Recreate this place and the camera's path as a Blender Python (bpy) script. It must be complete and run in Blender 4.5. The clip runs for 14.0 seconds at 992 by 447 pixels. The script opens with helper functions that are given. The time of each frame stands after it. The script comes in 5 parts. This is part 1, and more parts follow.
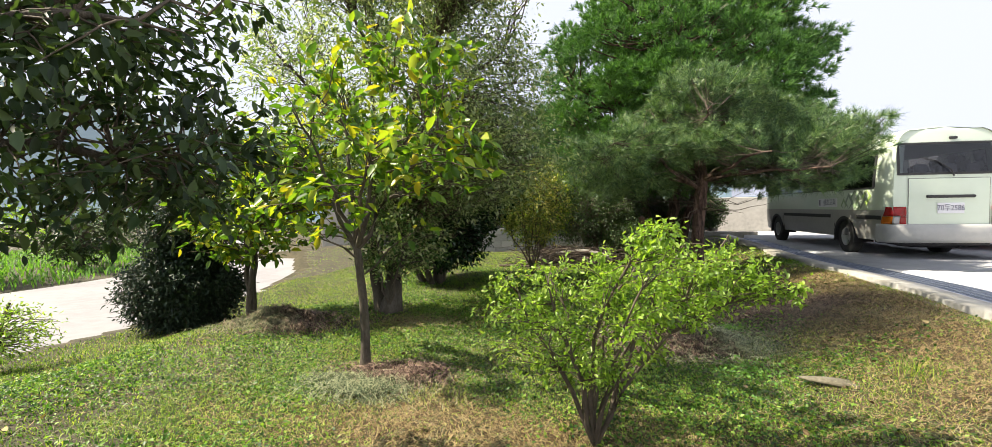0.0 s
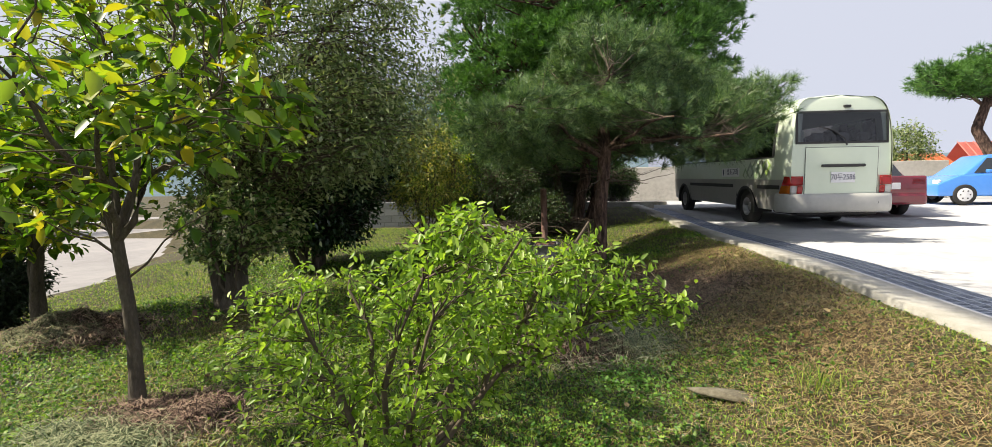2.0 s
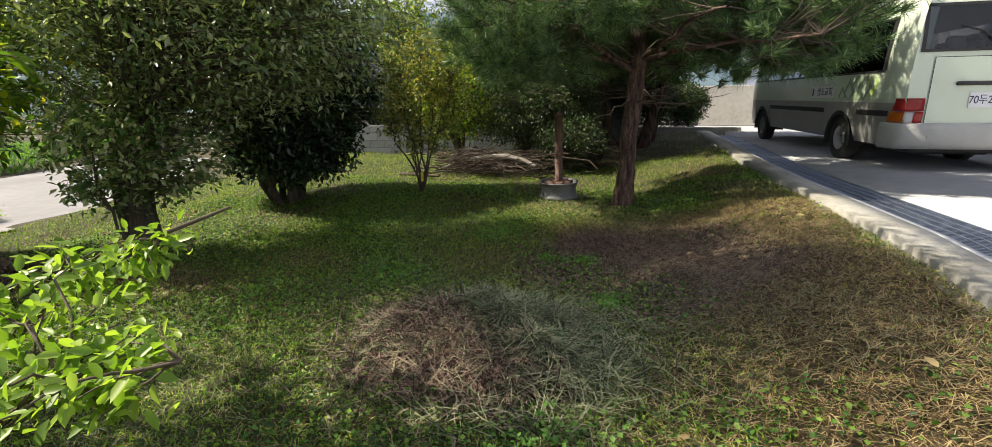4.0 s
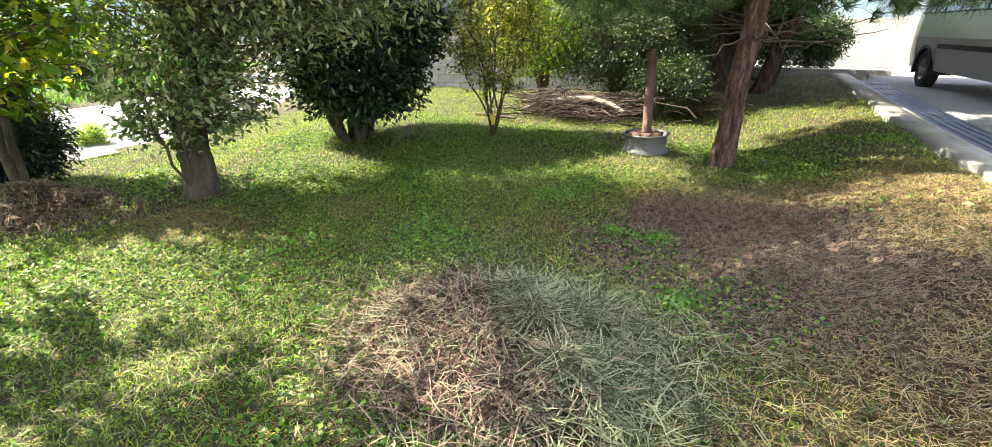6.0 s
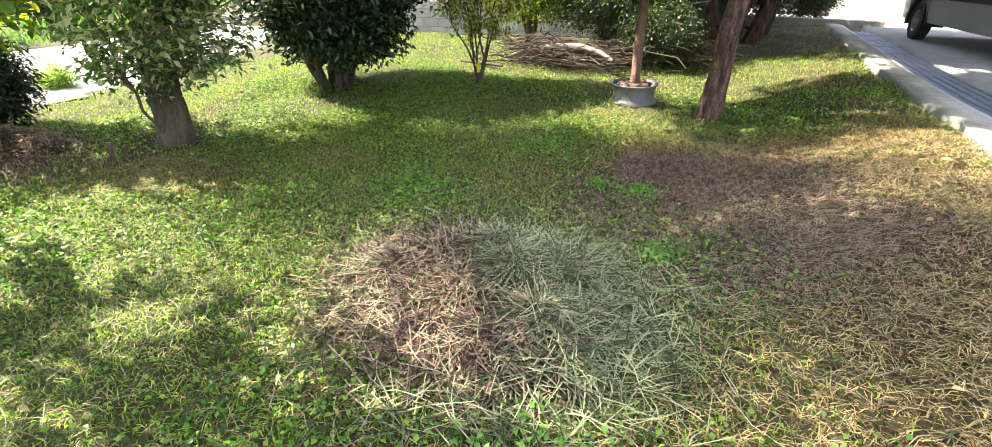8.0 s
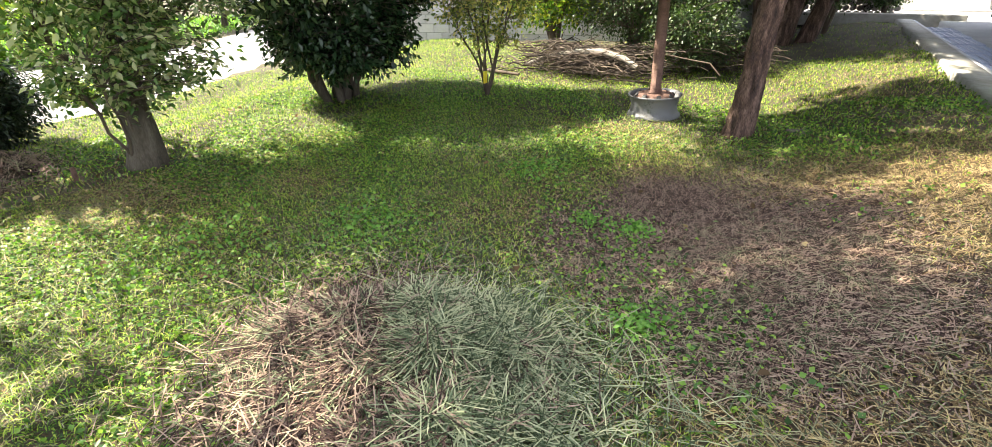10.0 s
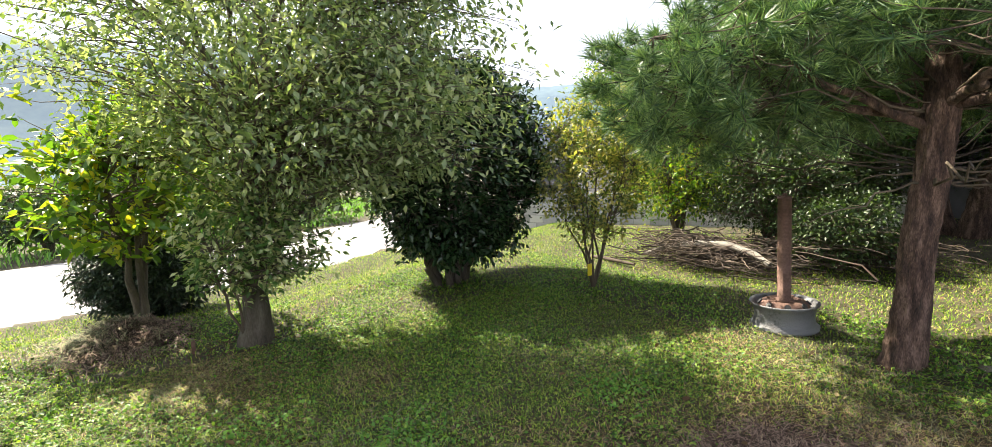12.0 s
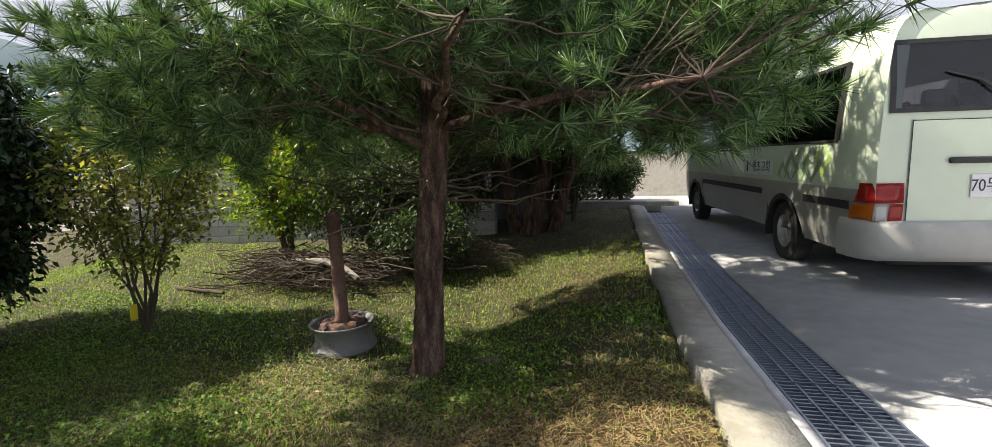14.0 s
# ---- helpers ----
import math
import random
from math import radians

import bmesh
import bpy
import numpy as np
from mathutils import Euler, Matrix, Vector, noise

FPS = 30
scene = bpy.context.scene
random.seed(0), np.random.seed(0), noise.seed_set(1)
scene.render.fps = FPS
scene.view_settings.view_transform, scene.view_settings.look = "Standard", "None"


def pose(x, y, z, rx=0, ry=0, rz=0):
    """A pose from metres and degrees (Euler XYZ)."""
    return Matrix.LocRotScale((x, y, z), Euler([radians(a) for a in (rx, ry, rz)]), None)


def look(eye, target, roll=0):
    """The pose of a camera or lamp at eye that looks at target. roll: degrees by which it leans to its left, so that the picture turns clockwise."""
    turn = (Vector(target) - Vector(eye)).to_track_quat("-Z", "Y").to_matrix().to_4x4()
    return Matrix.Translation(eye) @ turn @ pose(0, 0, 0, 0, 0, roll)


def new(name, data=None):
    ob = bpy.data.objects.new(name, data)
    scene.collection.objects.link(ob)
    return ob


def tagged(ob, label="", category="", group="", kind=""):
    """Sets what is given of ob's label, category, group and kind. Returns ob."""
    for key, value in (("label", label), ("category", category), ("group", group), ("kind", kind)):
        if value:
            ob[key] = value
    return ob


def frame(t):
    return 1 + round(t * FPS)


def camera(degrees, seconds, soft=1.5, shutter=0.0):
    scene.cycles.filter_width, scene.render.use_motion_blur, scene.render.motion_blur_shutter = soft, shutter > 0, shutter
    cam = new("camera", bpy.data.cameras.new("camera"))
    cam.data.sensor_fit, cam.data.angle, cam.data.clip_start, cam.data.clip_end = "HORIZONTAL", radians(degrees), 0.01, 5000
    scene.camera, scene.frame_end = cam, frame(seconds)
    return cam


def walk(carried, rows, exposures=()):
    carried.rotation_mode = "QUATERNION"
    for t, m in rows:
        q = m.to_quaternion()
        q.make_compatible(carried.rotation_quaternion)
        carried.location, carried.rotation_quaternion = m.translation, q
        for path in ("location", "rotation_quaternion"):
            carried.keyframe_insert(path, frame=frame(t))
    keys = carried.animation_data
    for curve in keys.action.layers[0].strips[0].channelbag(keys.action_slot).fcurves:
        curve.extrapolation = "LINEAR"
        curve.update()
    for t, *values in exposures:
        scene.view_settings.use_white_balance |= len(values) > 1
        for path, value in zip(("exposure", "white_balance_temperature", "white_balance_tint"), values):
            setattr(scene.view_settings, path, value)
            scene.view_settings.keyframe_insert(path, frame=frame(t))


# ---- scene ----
cam = camera(90.3, 14.0, soft=0.6)
PATH = [
    (0, (0.236, -0.355, 1.376), (-0.467, 1.517, 1.349), -0.5),
    (0.5, (0.236, -0.183, 1.332), (-0.639, 1.612, 1.234), -1.2),
    (1, (0.26, 0.158, 1.341), (-0.522, 1.997, 1.244), -0.9),
    (1.5, (0.376, 0.47, 1.378), (-0.089, 2.405, 1.178), -2.1),
    (2, (0.558, 0.821, 1.41), (0.134, 2.77, 1.26), -1.0),
    (2.5, (0.697, 1.216, 1.406), (0.148, 3.139, 1.351), -0.9),
    (3, (0.893, 1.654, 1.44), (0.349, 3.578, 1.398), -1.9),
    (3.5, (1.136, 2.113, 1.449), (0.454, 3.972, 1.171), -1.6),
    (3.7, (1.216, 2.34, 1.438), (0.543, 4.187, 1.069), -0.7),
    (5.8, (1.225, 3.337, 1.48), (0.287, 4.959, 0.78), 0.4),
    (6, (1.225, 3.37, 1.483), (0.237, 4.96, 0.779), 0.3),
    (6.5, (1.212, 3.393, 1.461), (0.215, 4.916, 0.633), 1.4),
    (7, (1.233, 3.385, 1.461), (0.262, 4.891, 0.573), 1.1),
    (7.5, (1.228, 3.382, 1.46), (0.263, 4.891, 0.571), 1.2),
    (8, (1.238, 3.407, 1.481), (0.338, 4.958, 0.595), 1.4),
    (8.2, (1.281, 3.463, 1.49), (0.407, 5.048, 0.64), 0.2),
    (10.3, (1.416, 4.375, 1.473), (0.247, 5.745, 0.603), -0.7),
    (10.5, (1.466, 4.474, 1.478), (0.194, 5.758, 0.621), -0.1),
    (11, (1.553, 4.624, 1.454), (0.138, 5.732, 0.577), -0.3),
    (11.5, (1.56, 4.728, 1.54), (0.024, 5.904, 1.034), -2.1),
    (12, (1.528, 4.91, 1.668), (-0.067, 6.096, 1.443), -1.5),
    (12.5, (1.617, 5.122, 1.67), (0.25, 6.576, 1.538), -1.2),
    (13, (1.78, 5.298, 1.696), (0.835, 7.06, 1.625), -0.4),
    (13.5, (2.04, 5.638, 1.706), (1.339, 7.507, 1.585), -1.0),
    (14, (2.18, 6.026, 1.702), (1.572, 7.919, 1.479), -1.2),
]
EXPOSURE = [(0.0, 1.25), (1.5, 1.05), (2.0, 0.8), (2.5, 0.65), (3.0, 0.55), (3.7, 0.65), (5.8, 2.15), (7.5, 2.4), (10.5, 2.45), (11.0, 2.5), (11.5, 2.45), (12.0, 1.95), (12.6, 1.25), (13.2, 0.9), (14.0, 0.95)]
walk(cam, [(t, look(eye, target, roll)) for t, eye, target, roll in PATH], EXPOSURE)

# ---- world, sun, exposure ----
SUN_FROM = Vector((-0.95, -0.22, 1.06)).normalized()
world = bpy.data.worlds.new("sky")
scene.world = world
world.use_nodes = True
wn, wl = world.node_tree.nodes, world.node_tree.links
wn.clear()
sky = wn.new("ShaderNodeTexSky")
sky.sky_type, sky.sun_disc = "NISHITA", False
sky.sun_elevation = math.asin(SUN_FROM.z)
sky.sun_rotation = math.atan2(SUN_FROM.x, SUN_FROM.y)
sky.air_density, sky.dust_density = 1.0, 3.0
coord = wn.new("ShaderNodeTexCoord")
cloud = wn.new("ShaderNodeTexNoise")
cloud.inputs["Scale"].default_value, cloud.inputs["Detail"].default_value = 2.2, 5
ramp = wn.new("ShaderNodeValToRGB")
ramp.color_ramp.elements[0].position, ramp.color_ramp.elements[1].position = 0.3, 0.43
haze = wn.new("ShaderNodeMixRGB")
haze.inputs["Color2"].default_value = (11.0, 11.5, 13.4, 1)
back = wn.new("ShaderNodeBackground")
back.inputs["Strength"].default_value = 0.036
wout = wn.new("ShaderNodeOutputWorld")
wl.new(coord.outputs["Generated"], cloud.inputs["Vector"])
wl.new(cloud.outputs["Fac"], ramp.inputs["Fac"])
wl.new(ramp.outputs["Color"], haze.inputs["Fac"])
wl.new(sky.outputs["Color"], haze.inputs["Color1"])
wl.new(haze.outputs["Color"], back.inputs["Color"])
wl.new(back.outputs["Background"], wout.inputs["Surface"])

sun_data = bpy.data.lights.new("sun", "SUN")
sun_data.energy, sun_data.angle, sun_data.color = 5.0, radians(0.53), (1.0, 0.9, 0.72)
sun = new("sun", sun_data)
sun.matrix_world = look(SUN_FROM * 50, (0, 0, 0))


# ---- materials ----
def material(name, colors, scale=8.0, rough=0.8, bump=0.0, bump_scale=60.0, metal=0.0, island=0.0, coat=0.0, translucent=0.0, spread=(0.3, 0.7), per_object=0.0, spec=0.5, stretch=1.0):
    """A surface whose colour runs through colors by noise at two scales, with fine relief."""
    m = bpy.data.materials.new(name)
    m.use_nodes = True
    n, l = m.node_tree.nodes, m.node_tree.links
    bsdf = n["Principled BSDF"]
    bsdf.inputs["Roughness"].default_value = rough
    bsdf.inputs["Metallic"].default_value = metal
    bsdf.inputs["Coat Weight"].default_value = coat
    bsdf.inputs["Specular IOR Level"].default_value = spec
    geo = n.new("ShaderNodeNewGeometry")
    tc = n.new("ShaderNodeTexCoord")
    n1, n2 = n.new("ShaderNodeTexNoise"), n.new("ShaderNodeTexNoise")
    n1.inputs["Scale"].default_value, n1.inputs["Detail"].default_value = scale, 6
    n2.inputs["Scale"].default_value, n2.inputs["Detail"].default_value = scale * 9, 3
    mp = n.new("ShaderNodeMapping")
    mp.inputs["Scale"].default_value = (1, 1, stretch)
    l.new(tc.outputs["Object"], mp.inputs["Vector"])
    l.new(mp.outputs["Vector"], n1.inputs["Vector"])
    l.new(mp.outputs["Vector"], n2.inputs["Vector"])
    mix = n.new("ShaderNodeMath")
    mix.operation = "MULTIPLY_ADD"
    mix.inputs[1].default_value = 0.35
    l.new(n2.outputs["Fac"], mix.inputs[0])
    half = n.new("ShaderNodeMath")
    half.operation = "MULTIPLY"
    half.inputs[1].default_value = 0.65
    l.new(n1.outputs["Fac"], half.inputs[0])
    l.new(half.outputs[0], mix.inputs[2])
    value = mix.outputs[0]
    if island or per_object:
        src = geo.outputs["Random Per Island"] if island else n.new("ShaderNodeObjectInfo").outputs["Random"]
        w = island or per_object
        a = n.new("ShaderNodeMix")
        a.inputs["Factor"].default_value = w
        l.new(value, a.inputs["A"])
        l.new(src, a.inputs["B"])
        value = a.outputs["Result"]
    cr = n.new("ShaderNodeValToRGB")
    while len(cr.color_ramp.elements) < len(colors):
        cr.color_ramp.elements.new(0.5)
    for i, c in enumerate(colors):
        e = cr.color_ramp.elements[i]
        e.position = spread[0] + (spread[1] - spread[0]) * i / max(1, len(colors) - 1)
        e.color = (*c, 1)
    l.new(value, cr.inputs["Fac"])
    l.new(cr.outputs["Color"], bsdf.inputs["Base Color"])
    if bump:
        b = n.new("ShaderNodeBump")
        nb = n.new("ShaderNodeTexNoise")
        nb.inputs["Scale"].default_value, nb.inputs["Detail"].default_value = bump_scale, 5
        b.inputs["Strength"].default_value, b.inputs["Distance"].default_value = bump, 0.02
        l.new(mp.outputs["Vector"], nb.inputs["Vector"])
        l.new(nb.outputs["Fac"], b.inputs["Height"])
        l.new(b.outputs["Normal"], bsdf.inputs["Normal"])
    if translucent:
        tr = n.new("ShaderNodeBsdfTranslucent")
        bright = n.new("ShaderNodeMixRGB")
        bright.blend_type = "MULTIPLY"
        bright.inputs["Fac"].default_value = 1
        bright.inputs["Color2"].default_value = (1.5, 1.6, 0.6, 1)
        l.new(cr.outputs["Color"], bright.inputs["Color1"])
        l.new(bright.outputs["Color"], tr.inputs["Color"])
        ms = n.new("ShaderNodeMixShader")
        ms.inputs["Fac"].default_value = translucent
        l.new(bsdf.outputs["BSDF"], ms.inputs[1])
        l.new(tr.outputs["BSDF"], ms.inputs[2])
        l.new(ms.outputs["Shader"], n["Material Output"].inputs["Surface"])
    return m


def glass(name, tint, rough=0.03):
    m = bpy.data.materials.new(name)
    m.use_nodes = True
    n, l = m.node_tree.nodes, m.node_tree.links
    tr, gl, fr, ms = n.new("ShaderNodeBsdfTransparent"), n.new("ShaderNodeBsdfGlossy"), n.new("ShaderNodeFresnel"), n.new("ShaderNodeMixShader")
    tr.inputs["Color"].default_value = (*tint, 1)
    gl.inputs["Roughness"].default_value = rough
    fr.inputs["IOR"].default_value = 1.7
    l.new(fr.outputs["Fac"], ms.inputs["Fac"])
    l.new(tr.outputs["BSDF"], ms.inputs[1])
    l.new(gl.outputs["BSDF"], ms.inputs[2])
    l.new(ms.outputs["Shader"], n["Material Output"].inputs["Surface"])
    return m


SOIL = material("soil_and_thatch", [(0.03, 0.024, 0.014), (0.055, 0.048, 0.024), (0.1, 0.08, 0.045)], 3.0, 0.95, 0.8, 45)
GRASS = material("grass_blades", [(0.035, 0.09, 0.012), (0.15, 0.28, 0.03), (0.42, 0.5, 0.09)], 1.6, 0.6, island=0.72, translucent=0.35, spec=0.3, spread=(0.2, 0.85))
STRAW = material("dry_grass", [(0.07, 0.045, 0.022), (0.21, 0.14, 0.07), (0.42, 0.33, 0.17)], 2.0, 0.85, island=0.75, translucent=0.1, spec=0.2)
HAY = material("cut_grass_hay", [(0.045, 0.065, 0.03), (0.16, 0.2, 0.115), (0.38, 0.4, 0.24)], 2.0, 0.8, island=0.75, translucent=0.1, spec=0.2)
ROTTEN = material("rotting_stems", [(0.035, 0.021, 0.018), (0.12, 0.074, 0.058), (0.33, 0.24, 0.18)], 2.0, 0.9, island=0.75, spec=0.2)
CLOVER = material("clover_leaf", [(0.08, 0.2, 0.03), (0.14, 0.3, 0.05), (0.2, 0.38, 0.07)], 3, 0.55, island=0.5, translucent=0.35)
LAWNLEAF = material("lawn_weed_leaf", [(0.02, 0.06, 0.008), (0.09, 0.22, 0.025), (0.27, 0.42, 0.06)], 1.4, 0.5, island=0.72, translucent=0.35, spread=(0.2, 0.85))
CONCRETE = material("pale_concrete", [(0.28, 0.287, 0.31), (0.41, 0.415, 0.44), (0.5, 0.5, 0.515)], 0.7, 0.85, 0.25, 70)
KERB = material("weathered_kerb_concrete", [(0.2, 0.19, 0.15), (0.32, 0.31, 0.28), (0.42, 0.41, 0.38)], 1.4, 0.9, 0.35, 60)
ASPHALT = material("bleached_road_concrete", [(0.2, 0.19, 0.195), (0.26, 0.25, 0.255), (0.32, 0.3, 0.3)], 0.5, 0.9, 0.2, 50)
GREYSTRAW = material("grey_cut_stalks", [(0.06, 0.075, 0.035), (0.14, 0.16, 0.08), (0.32, 0.31, 0.18)], 1.5, 0.85, island=0.7, spec=0.2)
BLOCKS = material("concrete_block", [(0.3, 0.3, 0.28), (0.4, 0.4, 0.38), (0.48, 0.47, 0.44)], 2.0, 0.95, 0.5, 50, per_object=0.35)
MORTAR = material("mortar", [(0.2, 0.2, 0.19), (0.27, 0.27, 0.25)], 3, 0.95, 0.4, 40)
# The sky's blue reflection is partly painted into this steel's base colour.
STEEL = material("sky_tinted_galvanised_steel", [(0.2, 0.23, 0.3), (0.36, 0.41, 0.52)], 6, 0.45, 0.1, 60, metal=0.85)
# Near-black colour stands for the shade down inside the drain.
PIT_SHADE = material("drain_pit", [(0.02, 0.02, 0.025), (0.04, 0.04, 0.045)], 3, 0.9)
RUST = material("rusted_pipe", [(0.07, 0.038, 0.028), (0.15, 0.085, 0.065), (0.24, 0.15, 0.12)], 6, 0.8, 0.5, 90, metal=0.15)
RIMGREY = material("old_painted_wheel_steel", [(0.05, 0.04, 0.032), (0.09, 0.09, 0.093), (0.16, 0.163, 0.172)], 5, 0.6, 0.3, 70, metal=0.2, spread=(0.28, 0.5))
PINEBARK = material("pine_bark", [(0.016, 0.01, 0.008), (0.08, 0.048, 0.036), (0.22, 0.145, 0.11)], 16, 0.95, 1.0, 40, stretch=0.22, spread=(0.36, 0.64))
BARK = material("grey_brown_bark", [(0.035, 0.03, 0.022), (0.085, 0.07, 0.052), (0.15, 0.13, 0.1)], 10, 0.95, 0.8, 50, stretch=0.3)
TWIG = material("twig_bark", [(0.06, 0.045, 0.03), (0.14, 0.11, 0.08)], 12, 0.9, 0.3, 80)
DEADWOOD = material("bleached_dead_wood", [(0.12, 0.1, 0.085), (0.25, 0.23, 0.2), (0.34, 0.32, 0.29)], 7, 0.9, 0.5, 60)
NEEDLE = material("pine_needles", [(0.025, 0.07, 0.028), (0.078, 0.16, 0.055), (0.24, 0.35, 0.13)], 1.2, 0.4, island=0.55, translucent=0.18)
NEEDLE_DEEP = material("deep_green_needles", [(0.03, 0.085, 0.02), (0.07, 0.18, 0.035), (0.15, 0.3, 0.06)], 0.8, 0.55, island=0.45, translucent=0.2)
LEAF_A = material("small_grey_green_leaf", [(0.09, 0.14, 0.06), (0.18, 0.24, 0.12), (0.36, 0.4, 0.25)], 1.5, 0.36, island=0.6, translucent=0.45)
LEAF_V = material("cream_edged_leaf", [(0.07, 0.15, 0.035), (0.17, 0.26, 0.09), (0.48, 0.5, 0.3)], 1.5, 0.42, island=0.75, translucent=0.35)
LEAF_Y = material("yellowing_leaf", [(0.06, 0.13, 0.018), (0.11, 0.22, 0.022), (0.2, 0.31, 0.025), (0.34, 0.38, 0.03), (0.6, 0.38, 0.03)], 1.5, 0.4, island=0.8, translucent=0.42, spread=(0.25, 1.0))
LEAF_S = material("lime_green_leaf", [(0.13, 0.22, 0.03), (0.22, 0.36, 0.045), (0.34, 0.46, 0.08)], 1.5, 0.42, island=0.6, translucent=0.45)
LEAF_C = material("glossy_dark_leaf", [(0.012, 0.032, 0.014), (0.025, 0.06, 0.024), (0.05, 0.09, 0.04)], 1.5, 0.25, island=0.6, translucent=0.06)
LEAF_D = material("dull_green_leaf", [(0.018, 0.038, 0.013), (0.038, 0.075, 0.022), (0.085, 0.13, 0.045)], 1.0, 0.5, island=0.6, translucent=0.3)
LEAF_N = material("blackish_conifer_scale", [(0.008, 0.022, 0.01), (0.018, 0.042, 0.018), (0.04, 0.07, 0.03)], 1.0, 0.6, island=0.5, translucent=0.05)
LEAF_P = material("pale_seeding_shrub_leaf", [(0.09, 0.13, 0.035), (0.2, 0.25, 0.06), (0.42, 0.38, 0.11)], 1.5, 0.5, island=0.7, translucent=0.35)
BRUSH = material("brown_brushwood", [(0.03, 0.022, 0.016), (0.07, 0.05, 0.038), (0.13, 0.1, 0.075)], 2, 0.9, island=0.6)
CREAM = material("pale_green_coach_paint", [(0.6, 0.68, 0.55), (0.66, 0.74, 0.61)], 0.8, 0.3, coat=0.4)
SILVER = material("warm_silver_paint", [(0.36, 0.35, 0.33), (0.46, 0.45, 0.42)], 0.9, 0.4, metal=0.3, coat=0.2)
BUMPER = material("off_white_bumper", [(0.36, 0.36, 0.34), (0.48, 0.475, 0.45)], 1.2, 0.45)
BLACK = material("black_plastic", [(0.012, 0.012, 0.013), (0.03, 0.03, 0.032)], 4, 0.6, 0.1, 80)
RUBBER = material("tyre_rubber", [(0.015, 0.015, 0.015), (0.035, 0.034, 0.032)], 5, 0.85, 0.4, 90)
WHEELPAINT = material("silver_wheel", [(0.35, 0.35, 0.36), (0.5, 0.5, 0.5)], 4, 0.4, metal=0.6)
REDLENS = material("red_lens", [(0.45, 0.012, 0.015), (0.6, 0.02, 0.02)], 3, 0.12, coat=0.8)
AMBERLENS = material("amber_lens", [(0.75, 0.2, 0.01), (0.85, 0.26, 0.02)], 3, 0.12, coat=0.8)
CLEARLENS = material("clear_lens", [(0.6, 0.6, 0.62), (0.75, 0.75, 0.76)], 3, 0.1, coat=0.8)
PLATE = material("white_plate", [(0.72, 0.72, 0.74), (0.8, 0.8, 0.82)], 4, 0.4)
INK = material("dark_blue_ink", [(0.015, 0.02, 0.06), (0.025, 0.03, 0.08)], 4, 0.5)
SEATCLOTH = material("grey_seat_cloth", [(0.12, 0.12, 0.13), (0.2, 0.2, 0.21)], 6, 0.9, 0.3, 60)
DECO_G = material("olive_film", [(0.25, 0.36, 0.2), (0.3, 0.42, 0.24)], 2, 0.4)
DECO_D = material("grey_green_film", [(0.24, 0.3, 0.24), (0.3, 0.36, 0.29)], 2, 0.4)
DECO_L = material("lime_film", [(0.42, 0.6, 0.15), (0.48, 0.66, 0.2)], 2, 0.4)
REDPAINT = material("dark_red_car_paint", [(0.16, 0.008, 0.02), (0.2, 0.012, 0.025)], 1, 0.25, coat=0.8)
BLUEPAINT = material("sky_blue_car_paint", [(0.06, 0.24, 0.7), (0.08, 0.28, 0.75)], 1, 0.25, coat=0.8)
CARGLASS = material("dark_car_glass", [(0.02, 0.025, 0.03), (0.03, 0.035, 0.04)], 2, 0.06, coat=0.6)
ORANGE_ROOF = material("orange_roof_sheet", [(0.6, 0.16, 0.06), (0.75, 0.24, 0.1)], 1.2, 0.6, 0.2, 20)
RED_ROOF = material("faded_red_roof_sheet", [(0.55, 0.16, 0.13), (0.66, 0.22, 0.18)], 1.2, 0.6, 0.2, 20)
BLUE_ROOF = material("dark_blue_roof_tile", [(0.05, 0.07, 0.13), (0.09, 0.11, 0.18)], 2, 0.5, 0.3, 20)
PLASTER = material("stained_plaster", [(0.3, 0.28, 0.25), (0.48, 0.45, 0.4), (0.58, 0.55, 0.49)], 0.8, 0.9, 0.2, 40)
GREYWALL = material("grey_concrete_wall", [(0.16, 0.16, 0.16), (0.26, 0.26, 0.25)], 1.0, 0.95, 0.3, 40)
# The blue of the distance haze is painted into the hills' base colour.
HILL = material("haze_tinted_wooded_hillside", [(0.06, 0.10, 0.15), (0.09, 0.14, 0.18), (0.13, 0.18, 0.2)], 0.02, 1.0, 0.0)
YELLOWTAG = material("yellow_plastic", [(0.75, 0.6, 0.03), (0.85, 0.7, 0.05)], 8, 0.5)
STONE = material("grey_field_stone", [(0.07, 0.06, 0.04), (0.13, 0.115, 0.08), (0.2, 0.185, 0.14)], 6, 0.95, 0.6, 30)
BUSGLASS = glass("tinted_bus_glass", (0.46, 0.48, 0.54))
BUSGLASS_DARK = glass("privacy_glass", (0.05, 0.055, 0.06))


# ---- geometry helpers ----
def np_mesh(name, verts, faces):
    """A mesh from an (n, 3) array and an (m, k) array of corners."""
    verts, faces = np.asarray(verts, np.float32), np.asarray(faces, np.int32)
    me = bpy.data.meshes.new(name)
    me.vertices.add(len(verts))
    me.vertices.foreach_set("co", verts.ravel())
    me.loops.add(faces.size)
    me.loops.foreach_set("vertex_index", faces.ravel())
    me.polygons.add(len(faces))
    k = faces.shape[1]
    me.polygons.foreach_set("loop_start", np.arange(0, faces.size, k, dtype=np.int32))
    me.polygons.foreach_set("loop_total", np.full(len(faces), k, np.int32))
    me.update(calc_edges=True)
    return me


def thing(name, m, label, category, group="", kind=""):
    ob = new(name)
    ob.empty_display_size = 0.2
    ob.matrix_world = m
    return tagged(ob, label, category, group, kind)


